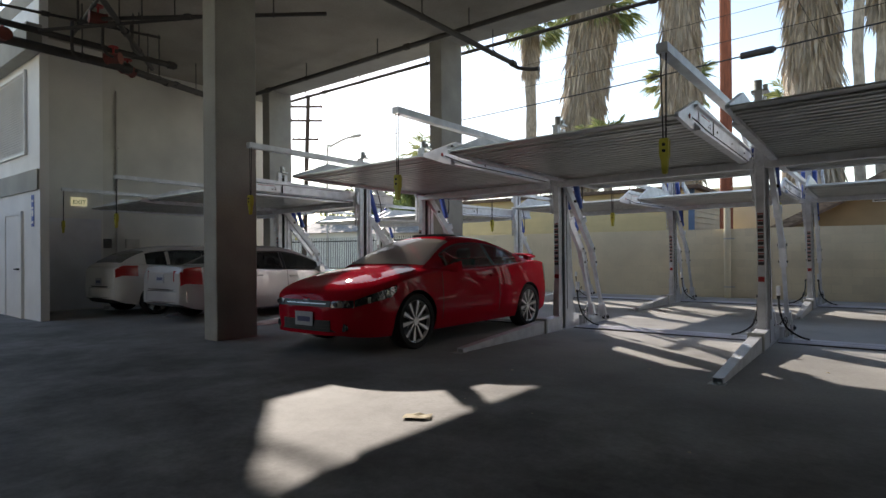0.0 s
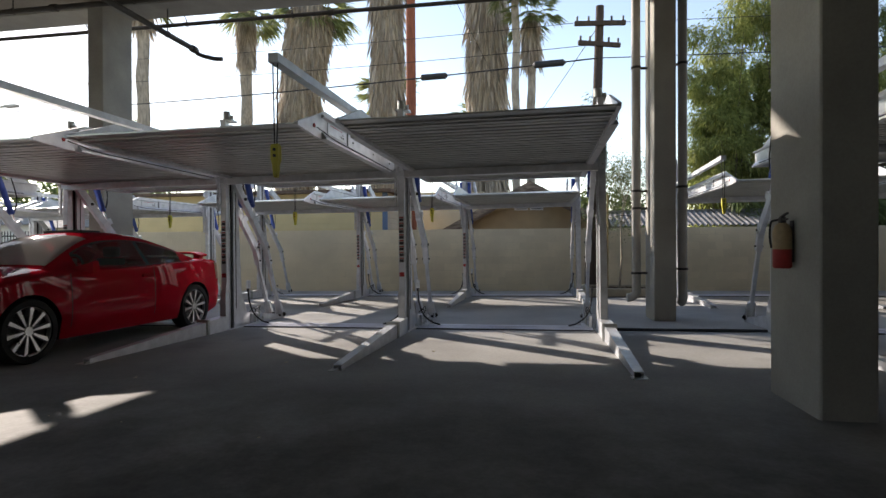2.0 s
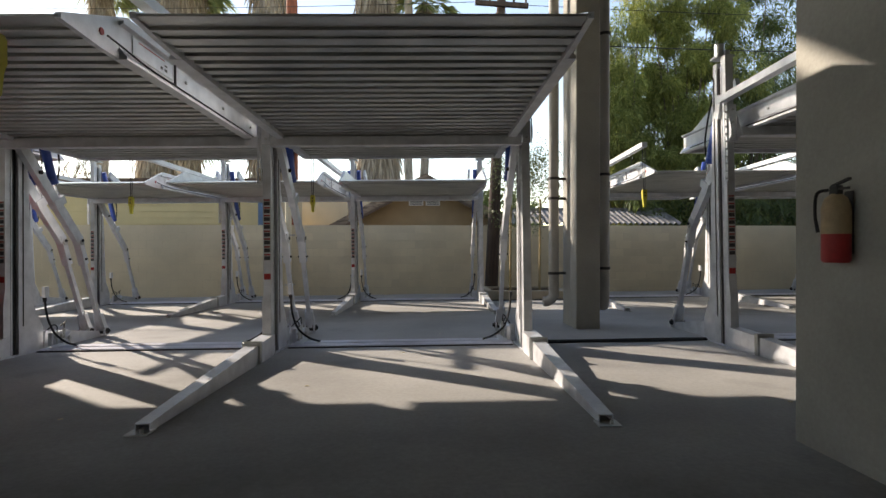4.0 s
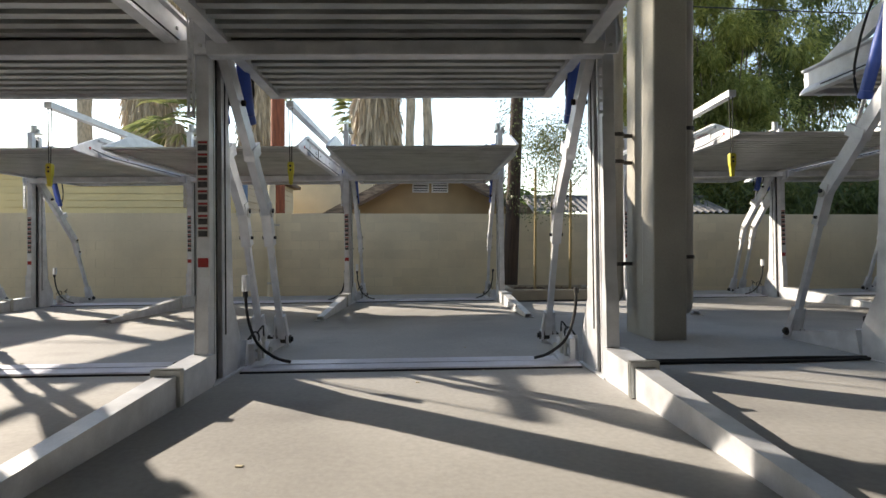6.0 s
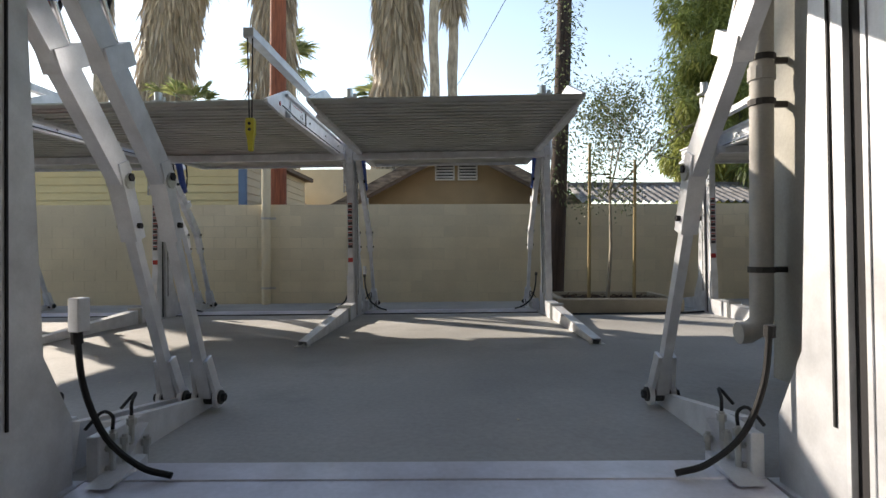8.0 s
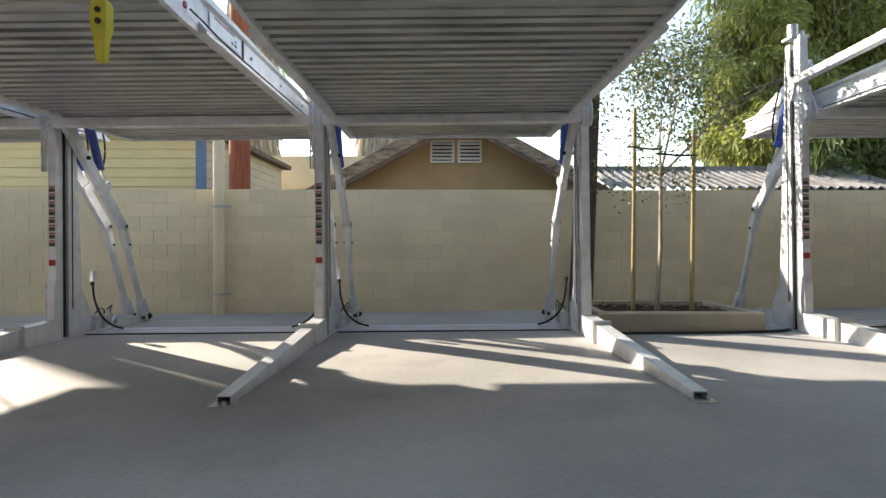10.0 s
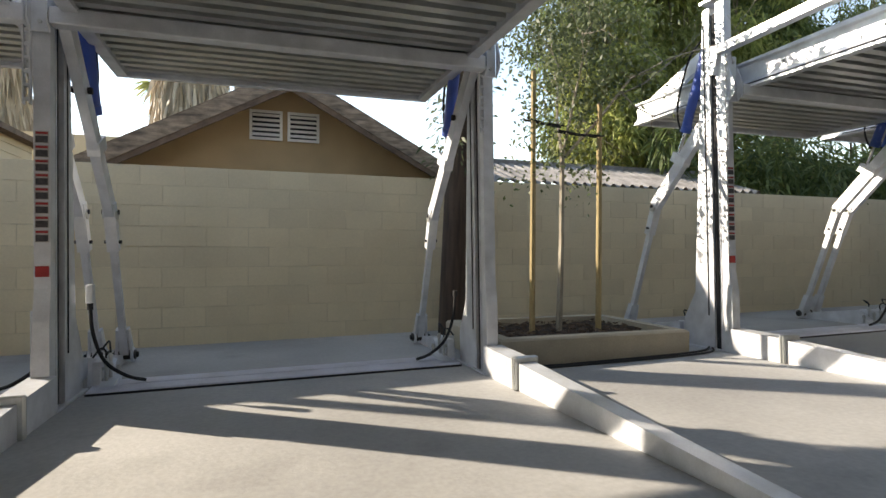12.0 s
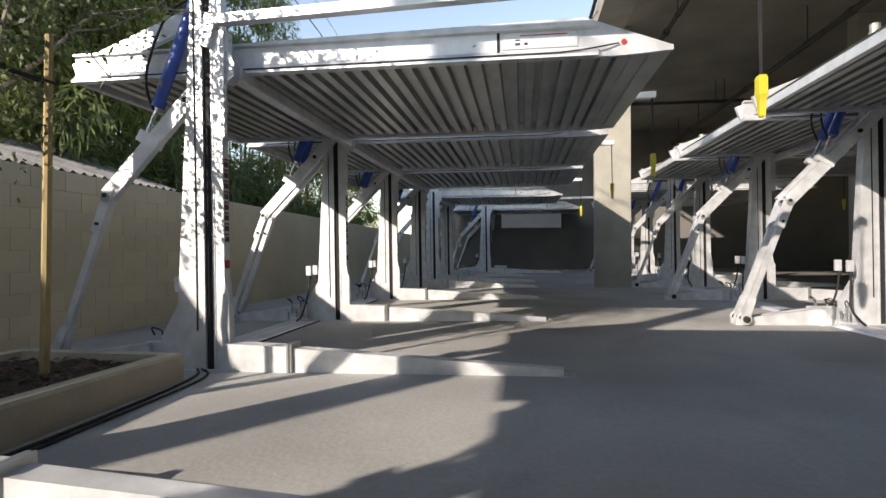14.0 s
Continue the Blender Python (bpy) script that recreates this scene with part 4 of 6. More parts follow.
# ---- houses
def gable_garage(x, y, half, ridge, pitch, depth):
    house = thing("garage_house", pose(x, y, -0.4), "small tan stucco garage with gable roof behind the wall", "house")
    eave = ridge - pitch * half
    bm = B()
    prism(bm, [(-half + 0.25, 0), (half - 0.25, 0), (half - 0.25, eave + 0.4 + pitch * 0.25), (0, ridge + 0.4), (-half + 0.25, eave + 0.4 + pitch * 0.25)], 1, 0, depth)
    part("gable_wall", bm, M["stucco"], house, "tan stucco gable wall")
    for s in (-1, 1):
        bm = B()
        hexa(bm, [(0, -0.45, ridge + 0.41), (s * (half + 0.1), -0.45, eave + 0.41 - pitch * 0.1), (s * (half + 0.1), -0.45, eave + 0.49 - pitch * 0.1), (0, -0.45, ridge + 0.49)],
             [(0, depth, ridge + 0.41), (s * (half + 0.1), depth, eave + 0.41 - pitch * 0.1), (s * (half + 0.1), depth, eave + 0.49 - pitch * 0.1), (0, depth, ridge + 0.49)])
        roof = part("roof", bm, M["shingle"], house, "dark worn shingle roof slope")
        bm = B()
        hexa(bm, [(0, -0.48, ridge + 0.25), (s * (half + 0.1), -0.48, eave + 0.25 - pitch * 0.1), (s * (half + 0.1), -0.48, eave + 0.47 - pitch * 0.1), (0, -0.48, ridge + 0.47)],
             [(0, -0.452, ridge + 0.25), (s * (half + 0.1), -0.452, eave + 0.25 - pitch * 0.1), (s * (half + 0.1), -0.452, eave + 0.47 - pitch * 0.1), (0, -0.452, ridge + 0.47)])
        part("barge_board", bm, M["fascia"], roof, "peeling barge board")
        # dark strip paints the shadow that the eave casts under the board
        bm = B()
        hexa(bm, [(0, -0.47, ridge + 0.165), (s * (half + 0.1), -0.47, eave + 0.165 - pitch * 0.1), (s * (half + 0.1), -0.47, eave + 0.248 - pitch * 0.1), (0, -0.47, ridge + 0.248)],
             [(0, -0.44, ridge + 0.165), (s * (half + 0.1), -0.44, eave + 0.165 - pitch * 0.1), (s * (half + 0.1), -0.44, eave + 0.248 - pitch * 0.1), (0, -0.44, ridge + 0.248)])
        part("drip_strip", bm, M["shingle"], roof, "dark strip painting the eave shadow under the barge board")
    for s in (-1, 1):
        cx, z0, z1 = -0.05 + s * 0.258, 2.34 + 0.4, 2.69 + 0.4
        bm = B()
        for a, b, c_, d in ((cx - 0.224, cx + 0.224, z0 - 0.035, z0), (cx - 0.224, cx + 0.224, z1, z1 + 0.035), (cx - 0.224, cx - 0.185, z0, z1), (cx + 0.185, cx + 0.224, z0, z1)):
            box(bm, a, b, -0.035, 0.0, c_, d)
        vent = part("gable_vent", bm, M["white"], house, "white framed louvre vent")
        # near-black sheet on the closed wall paints the shade behind the louvres
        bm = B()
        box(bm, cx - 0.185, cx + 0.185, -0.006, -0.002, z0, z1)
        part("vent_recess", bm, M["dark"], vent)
        for k in range(5):
            bm = B()
            zz = z0 + 0.022 + 0.068 * k
            hexa(bm, [(cx - 0.183, -0.008, zz + 0.035), (cx + 0.183, -0.008, zz + 0.035), (cx + 0.183, -0.008, zz + 0.045), (cx - 0.183, -0.008, zz + 0.045)],
                 [(cx - 0.183, -0.034, zz), (cx + 0.183, -0.034, zz), (cx + 0.183, -0.034, zz + 0.01), (cx - 0.183, -0.034, zz + 0.01)])
            part("louvre", bm, M["white"], vent)


gable_garage(1.27, 22.2, 3.08, 3.15, 0.535, 6.0)


def siding_house(x0, x1, y0, y1, top):
    house = thing("siding_house", pose(0, 0, -0.4), "low house with pale yellow horizontal siding boards", "house")
    bm = B()
    box(bm, x0, x1, y0, y1, 0, top + 0.4)
    part("wall", bm, M["siding"], house)
    n = int(top / 0.2)
    for k in range(n):
        z = 1.0 + 0.2 * k
        if z > top + 0.3:
            break
        bm = B()
        prism(bm, [(y0 - 0.03, z), (y0 - 0.004, z), (y0 - 0.004, z + 0.195), (y0 - 0.012, z + 0.195)], 0, x0, x1 - 0.14)
        part("siding_board", bm, M["siding"], house)
        bm = B()
        prism(bm, [(x1 + 0.03, z), (x1 + 0.004, z), (x1 + 0.004, z + 0.195), (x1 + 0.012, z + 0.195)], 1, y0 + 0.1, y1)
        part("siding_board", bm, M["siding_tan"], house)
    bm = B()
    box(bm, x1 - 0.14, x1 + 0.035, y0 - 0.035, y0 + 0.1, 0, top + 0.4)
    part("corner_board", bm, M["bluetrim"], house, "blue-grey corner board")
    bm = B()
    box(bm, x0 - 0.3, x1 + 0.25, y0 - 0.3, y1 + 0.3, top + 0.4, top + 0.52)
    part("roof", bm, M["shingle"], house, "low dark roof")


siding_house(-15.0, -4.15, 23.6, 29.2, 3.15)

bm = B()
box(bm, -6.0, -1.2, 31.0, 36.0, -0.4, 3.85)
solid("stucco_house", bm, M["siding_tan"], Matrix.Identity(4), "plain tan stucco house farther back", "house")

# corrugated shed roof along the wall
shed = thing("shed", pose(0, 0, 0), "low shed with a weathered corrugated roof behind the wall", "shed")
bm = B()
xs = steps(3.75, 8.7, 150)
lo = [bm.verts.new((x, 20.85, 1.70 + 0.035 * math.sin(x * 2 * math.pi / 0.165))) for x in xs]
hi = [bm.verts.new((x, 22.3, 2.18 + 0.035 * math.sin(x * 2 * math.pi / 0.165))) for x in xs]
for i in range(150):
    bm.faces.new((lo[i], lo[i + 1], hi[i + 1], hi[i]))
part("corrugated_roof", bm, M["roof_sheet"], shed, "weathered pale corrugated sheets", smooth=True)
bm = B()
box(bm, 3.9, 8.5, 20.95, 22.3, -0.4, 1.62)
part("shed_wall", bm, M["stucco"], shed)
bm = B()
box(bm, 3.75, 8.7, 22.28, 22.36, 2.1, 2.26)
part("ridge_cap", bm, M["roof_sheet"], shed)

# orange house and white building at the far end of the lot
bm = B()
box(bm, 14.5, 22.0, 24.5, 31.0, -0.4, 3.1)
M["orange"] = material("orange_stucco", (0.55, 0.34, 0.16), 0.9, 0, 0.08, 1.5, 60, 0.3)
solid("orange_house", bm, M["orange"], Matrix.Identity(4), "orange stucco house behind the wall", "house")
bm = B()
box(bm, 27.5, 40.0, 4.0, 19.0, -0.4, 7.5)
solid("white_building", bm, M["white"], Matrix.Identity(4), "plain white building beyond the end wall", "building")


# ---- palms and trees
def palm(x, y, height, r_low, r_high, skirt, seed, thatch=True, crown=1.0, lean=0.0, ground=-0.4):
    rng = np.random.default_rng(seed)
    tree = thing("palm_tree", pose(x, y, ground), "tall fan palm with a skirt of dry thatch" if thatch else "slender tall fan palm against the sky", "palm tree", "palm trees")
    bm = B()
    n = 14
    pts = [(lean * (i / n) ** 2 + 0.04 * math.sin(i * 1.7 + seed), 0.03 * math.cos(i * 2.1 + seed), height * i / n) for i in range(n + 1)]
    rad = [(r_low + (r_high - r_low) * i / n) * (1 + 0.06 * math.sin(i * 2.6 + seed)) for i in range(n + 1)]
    tube(bm, pts, rad, 14)
    part("trunk", bm, M["palm_trunk"], tree, smooth=True)
    centre = lambda z: np.stack([lean * (z / height) ** 2, 0 * z, z], 1)
    if thatch:
        k = int(3400 * min(1.0, (height - skirt) / 6))
        z = rng.uniform(skirt, height + 0.1, k)
        a = rng.uniform(0, 2 * math.pi, k)
        rr = r_low + (r_high - r_low) * z / height
        out = np.stack([np.cos(a), np.sin(a), 0 * a], 1)
        p = centre(z) + out * (rr * rng.uniform(0.95, 1.12, k))[:, None]
        d = out * rng.uniform(0.02, 0.28, k)[:, None] + np.array([0, 0, -1.0]) + rng.normal(scale=0.08, size=(k, 3))
        strips("thatch", p, d, rng.uniform(0.7, 1.8, k), rng.uniform(0.07, 0.18, k), M["thatch_strand"], tree, 0, rng, "hanging dry thatch")
    # fan leaves
    k = 46
    P, D, Ln = [], [], []
    for i in range(k):
        a, e = rng.uniform(0, 2 * math.pi), rng.uniform(-0.7, 1.2)
        stem = np.array([math.cos(a) * math.cos(e), math.sin(a) * math.cos(e), math.sin(e)])
        root = np.array([lean, 0, height]) + stem * crown * rng.uniform(0.7, 1.3)
        u = np.cross(stem, [0, 0, 1.0])
        u /= np.linalg.norm(u) + 1e-9
        for q in np.linspace(-1.25, 1.25, 17):
            P.append(root)
            D.append(stem * math.cos(q) + u * math.sin(q) + rng.normal(scale=0.05, size=3))
            Ln.append(crown * rng.uniform(0.6, 0.95))
    P, D, Ln = np.array(P), np.array(D), np.array(Ln)
    strips("fan_leaves", P, D, Ln, np.full(len(P), 0.075 * crown), M["palm_leaf"], tree, 0.35, rng, "green fan leaves")
    return tree


palm(-1.57, 36.7, 19.0, 1.08, 0.98, 0.3, 3, crown=1.6)
palm(-8.34, 38.7, 24.0, 0.98, 0.86, 0.3, 4, crown=1.5)
palm(-17.8, 44.4, 20.3, 1.0, 1.6, 5.5, 5, crown=2.0, lean=1.7)
palm(-24.4, 49.1, 23.0, 0.48, 0.52, 18.5, 6, crown=2.0)
palm(-19.6, 30.0, 15.0, 0.34, 0.30, 14.2, 7)
palm(0.35, 33.0, 15.5, 0.22, 0.2, 14.8, 8, thatch=False)
palm(1.15, 34.0, 14.2, 0.24, 0.22, 12.3, 9)
palm(-10.3, 46.0, 13.6, 0.3, 0.28, 11.8, 10, crown=1.6)
palm(-3.6, 46.0, 10.6, 0.3, 0.28, 9.6, 11, crown=1.5)
palm(-40.0, 52.0, 12.0, 0.5, 0.6, 9.0, 12, crown=1.9)
palm(-13.5, 40.0, 8.5, 0.3, 0.3, 7.2, 13, crown=1.5)


def bushy_tree(x, y, z0, size, count, clumps, leaf, seed, label, trunk=0.09, length=(0.12, 0.26), droop=0.5, shape=(1, 1, 1), name="tree", width=0.17):
    """Limbs, and leaves gathered in uneven clumps with gaps between them."""
    rng = np.random.default_rng(seed)
    tree = thing(name, pose(x, y, -0.4), label, "tree", "trees")
    sx, sy, sz = size
    cen = rng.uniform(-1, 1, (clumps, 3))
    cen *= (np.abs(cen) ** 0.3)
    cen = np.stack([cen[:, 0] * sx, cen[:, 1] * sy, z0 + (cen[:, 2] * 0.5 + 0.5) * sz], 1)
    rad = rng.uniform(0.28, 0.75, clumps) * min(sx, sz) * 0.5
    bm = B()
    tops = cen[rng.permutation(clumps)[: min(clumps, 26)]]
    for t in tops:
        base = (t[0] * 0.35 + rng.normal() * 0.1, t[1] * 0.35 + rng.normal() * 0.1, 0.0)
        tube(bm, arc([base, (base[0] + (t[0] - base[0]) * 0.25, base[1] + (t[1] - base[1]) * 0.25, t[2] * 0.55), tuple(t)], 4), [trunk * (1 - 0.09 * i) for i in range(9)], 6)
    part("trunk", bm, M["bark"], tree, smooth=True)["kind"] = "stuff"
    which = rng.integers(0, clumps, count)
    v = rng.normal(size=(count, 3))
    v /= np.linalg.norm(v, axis=1, keepdims=True)
    p = cen[which] + v * (rad[which] * rng.uniform(0.15, 1.0, count) ** 0.5)[:, None] * np.array(shape)
    d = v * 0.6 + rng.normal(scale=0.6, size=(count, 3)) + np.array([0, 0, -0.35])
    ln = rng.uniform(length[0], length[1], count)
    strips("crown", p, d, ln, ln * width * rng.uniform(0.8, 1.3, count), leaf, tree, droop, rng)
    return tree


# bamboo hedge and trees behind the wall
for i, (x, y, sx, h, leaf, n) in enumerate(((8.35, 24.0, 1.6, 9.8, "bamboo_leaf", 46000), (10.0, 23.6, 2.0, 11.4, "bamboo_leaf", 50000), (12.6, 24.2, 2.0, 11.2, "dark_leaf", 36000),
                                             (15.9, 23.6, 2.2, 10.6, "dark_leaf", 26000), (10.0, 25.8, 2.3, 10.0, "yellow_leaf", 30000), (19.4, 23.4, 1.8, 8.0, "dark_leaf", 12000), (23.6, 23.2, 2.2, 7.5, "dark_leaf", 12000))):
    bushy_tree(x, y, 1.3, (sx, 1.1, h - 1.3), n, 80, M[leaf], 40 + i, "dense green bamboo clump behind the block wall", 0.04, (0.10, 0.22), 0.5, name="bamboo", width=0.22)
bushy_tree(7.95, 23.3, 0.6, (1.45, 0.9, 5.4), 22000, 70, M["bamboo_leaf"], 66, "dense green bamboo clump behind the block wall", 0.035, (0.10, 0.22), 0.5, name="bamboo", width=0.22)
bushy_tree(10.7, 22.3, 0.6, (3.9, 0.8, 2.6), 9000, 60, M["dark_leaf"], 60, "dark low shrubbery behind the block wall", 0.03, (0.15, 0.32), 0.4, name="shrub")
bushy_tree(18.5, 22.4, 0.6, (5.6, 0.8, 2.4), 11000, 70, M["dark_leaf"], 61, "dark low shrubbery behind the block wall", 0.03, (0.15, 0.32), 0.4, name="shrub")
bushy_tree(-24.0, 33.0, 3.2, (3.0, 2.5, 3.4), 5000, 40, M["dark_leaf"], 62, "dark round street tree far off", 0.08, (0.25, 0.5), 0.3, width=0.4)
bushy_tree(-34.0, 40.0, 2.5, (5.0, 3.5, 4.0), 6000, 50, M["dark_leaf"], 63, "dark round street tree far off", 0.1, (0.3, 0.6), 0.3, width=0.4)
bushy_tree(3.0, 40.0, 1.5, (5.0, 3.0, 3.0), 6000, 50, M["dark_leaf"], 64, "dark hedge far behind the houses", 0.1, (0.3, 0.6), 0.3, width=0.4, name="hedge")


def bare_tree(x, y, height, seed, label, leaves=0, spread=0.5, ground=-0.4, r=0.12, leaf=None, depth=5, size=(0.03, 0.06), low=0):
    """A tree of forked bare twigs, with a few leaves if wanted."""
    rng = np.random.default_rng(seed)
    tree = thing("bare_tree" if not leaves else "sapling", pose(x, y, ground), label, "tree", "trees")
    bm = B()
    tips = []
    def grow(p, d, ln, rad, k):
        q = p + d * ln
        mid = p + d * ln * 0.5 + rng.normal(scale=ln * 0.05, size=3)
        tube(bm, [tuple(p), tuple(mid), tuple(q)], [rad, rad * 0.85, rad * 0.7], 5, caps=False)
        tips.append(q)
        if k == 0:
            return
        for _ in range(3 if k > 2 else 2):
            nd = d + rng.normal(scale=spread * (0.6 if leaves and k == depth else 1.0), size=3) + np.array([0, 0, 0.12])
            nd /= np.linalg.norm(nd)
            grow(p + d * ln * rng.uniform(0.92 if leaves and k == depth else 0.65, 1.0), nd, ln * (rng.uniform(0.5, 0.72) if leaves and k == depth else rng.uniform(0.52, 0.74) if leaves else rng.uniform(0.55, 0.8)), rad * (0.52 if leaves else 0.6), k - 1)
    grow(np.zeros(3), np.array([0.02, 0, 1.0]), height * 0.42, r, depth)
    part("trunk", bm, M["sapling_bark"] if leaves else M["bark"], tree, smooth=True)
    if leaves:
        t = np.array(tips[len(tips) // 12:])
        idx = rng.integers(0, len(t), leaves)
        p = t[idx] + rng.normal(scale=(0.24, 0.2, 0.2), size=(leaves, 3))
        p = p[np.hypot(p[:, 0], p[:, 1]) < 1.1]
        if low:
            # drooping sprays lower on the stem, gathered in small tufts
            tuft = np.stack([rng.uniform(-0.42, 0.5, 60), rng.uniform(-0.4, 0.4, 60), rng.uniform(height * 0.36, height * 0.78, 60)], 1)
            p = np.concatenate([p, tuft[rng.integers(0, 60, low)] + rng.normal(scale=(0.09, 0.09, 0.13), size=(low, 3))])
        leaves = len(p)
        ln = rng.uniform(*size, leaves)
        strips("leaves", p, rng.normal(size=(leaves, 3)), ln, ln * 0.55, leaf, tree, 0.2, rng)
    return tree


bare_tree(-15.8, 34.0, 6.6, 70, "leafless tree against the bright sky", r=0.16)
bare_tree(-24.5, 38.0, 6.8, 71, "leafless tree against the bright sky", r=0.16)
bare_tree(-11.5, 38.0, 6.0, 72, "leafless tree against the bright sky", r=0.14)

# ---------------------------------------------------------------- planter, poles and pipes at the wall
def planter(x0, x1, y0, y1, h):
    z = floor_z((x0 + x1) / 2, y0)
    bed = thing("planter", pose(0, 0, z - 0.03), "low rectangular concrete planter with dark soil", "planter")
    bm = B()
    t = 0.12
    outer = [(x0, y0), (x1, y0), (x1, y1), (x0, y1)]
    inner = [(x0 + t, y0 + t), (x1 - t, y0 + t), (x1 - t, y1 - t), (x0 + t, y1 - t)]
    rings = [[bm.verts.new((*p, q)) for p in ring] for ring, q in ((outer, 0), (outer, h + 0.01), ([(a + (0.02 if a == x0 else -0.02), b + (0.02 if b == y0 else -0.02)) for a, b in outer], h + 0.03), (inner, h + 0.03), (inner, 0.02))]
    for a, b in zip(rings, rings[1:]):
        for k in range(4):
            bm.faces.new((a[k], a[(k + 1) % 4], b[(k + 1) % 4], b[k]))
    part("curb", bm, M["planter"], bed, "smooth concrete curb")
    bm = B()
    rng = random.Random(5)
    nx, ny = 30, 22
    g = [[bm.verts.new((x0 + t + (x1 - x0 - 2 * t) * i / nx, y0 + t + (y1 - y0 - 2 * t) * j / ny, h - 0.04 + rng.uniform(-0.02, 0.03))) for j in range(ny + 1)] for i in range(nx + 1)]
    for i in range(nx):
        for j in range(ny):
            bm.faces.new((g[i][j], g[i + 1][j], g[i + 1][j + 1], g[i][j + 1]))
    part("soil", bm, M["soil"], bed, "dark mulch")
    chip = np.random.default_rng(17)
    n = 420
    at = np.stack([chip.uniform(x0 + t, x1 - t, n), chip.uniform(y0 + t, y1 - t, n), np.full(n, h - 0.012)], 1)
    way = np.stack([chip.normal(size=n), chip.normal(size=n), chip.uniform(-0.15, 0.3, n)], 1)
    strips("mulch", at, way, chip.uniform(0.03, 0.10, n), chip.uniform(0.010, 0.028, n), M["chip"], bed, 0.0, chip, "scattered pale wood chips")
    return z + h - 0.07


SOIL_Z = planter(2.72, 4.62, 18.08, 19.45, 0.22)
for x, y, top in ((3.36, 18.76, 2.47), (4.08, 18.72, 2.2)):
    bm = B()
    tube(bm, [(x, y, SOIL_Z - 0.02), (x + 0.01, y, 1.2), (x + 0.015, y, top)], [0.03, 0.028, 0.025], 8)
    solid("tree_stake", bm, M["stake"], Matrix.Identity(4), "round wooden tree stake in the planter", "stake", "tree stakes", smooth=True)
for a, b in (((3.31, 18.75, 2.0), (3.68, 18.80, 1.97)), ((3.68, 18.80, 1.92), (4.09, 18.72, 1.88))):
    bm = B()
    for dy in (-0.036, 0.036):
        tube(bm, [(a[0] - 0.03, a[1] + dy, a[2]), ((a[0] + b[0]) / 2, (a[1] + b[1]) / 2 + dy * 0.4, (a[2] + b[2]) / 2 - 0.01), (b[0] + 0.035, b[1] + dy, b[2])], 0.010, 6)
    solid("tree_tie", bm, M["black"], Matrix.Identity(4), "black rubber tie between stake and sapling", "tie", "tree ties")
M["grey_leaf"] = leaf_material("sapling_leaf", (0.05, 0.075, 0.035), (0.17, 0.20, 0.09), 0.4)
bare_tree(3.68, 18.80, 4.3, 81, "slender staked sapling with sparse small leaves", leaves=5200, spread=0.7, ground=SOIL_Z, r=0.034, leaf=M["grey_leaf"], depth=5, size=(0.035, 0.065), low=2600)


def utility_pole(x, y, top, r0, r1, mat, label, arms=(), ground=-0.4, lean=0.0):
    pole = thing("utility_pole", pose(x, y, ground, 0, lean), label, "utility pole", "utility poles")
    bm = B()
    tube(bm, [(0, 0, 0), (0.02, 0, top * 0.5), (0, 0, top - ground)], [r0, (r0 + r1) / 2, r1], 16)
    part("shaft", bm, mat, pole, smooth=True)
    for z, half, turn in arms:
        bm = B()
        c, s = math.cos(turn), math.sin(turn)
        bar(bm, (-half * c, -0.15 - half * s, z - ground), (half * c, -0.15 + half * s, z - ground), 0.1, 0.12)
        arm = part("crossarm", bm, M["pole_dark"], pole)
        for k in (-0.9, -0.45, 0.45, 0.9):
            bm = B()
            tube(bm, [(half * k * c, -0.15 + half * k * s, z - ground + 0.05), (half * k * c, -0.15 + half * k * s, z - ground + 0.2)], 0.03, 8)
            part("insulator", bm, M["pipe"], arm)
    return pole


utility_pole(3.04, 20.12, 8.1, 0.18, 0.115, M["pole_dark"], "dark creosoted utility pole standing before the block wall", ((7.55, 0.72, 0.05), (6.95, 0.62, 0.25)), floor_z(3.2, 20.1), 2.0)
rng_ivy = np.random.default_rng(8)
k = 1700
a, z = rng_ivy.uniform(0, 2 * math.pi, k), rng_ivy.uniform(1.6, 5.6, k)
keep = rng_ivy.uniform(0, 1, k) < 0.45 + 0.55 * np.sin(z * 3.1 + a) ** 2
a, z = a[keep], z[keep]
out = np.stack([np.cos(a), np.sin(a), 0 * a], 1)
ivy = thing("ivy", pose(3.04, 20.12, 0, 0, 2.0), "sparse climbing ivy on the dark pole", "ivy")
strips("ivy_leaves", out * rng_ivy.uniform(0.14, 0.42, len(a))[:, None] + np.stack([0 * z, 0 * z, z], 1), out + rng_ivy.normal(scale=0.6, size=(len(a), 3)), rng_ivy.uniform(0.05, 0.13, len(a)), rng_ivy.uniform(0.015, 0.045, len(a)), M["grey_leaf"], ivy, 0.4, rng_ivy)
utility_pole(-2.85, 22.2, 13.5, 0.20, 0.15, M["pole_red"], "tall red-brown wooden utility pole behind the wall")
utility_pole(-28.5, 25.9, 11.0, 0.16, 0.12, M["pole_dark"], "dark far utility pole with crossarms against the sky", ((10.4, 1.1, 0.5), (9.5, 1.1, 0.5), (8.3, 0.9, 0.5)), lean=3.0)

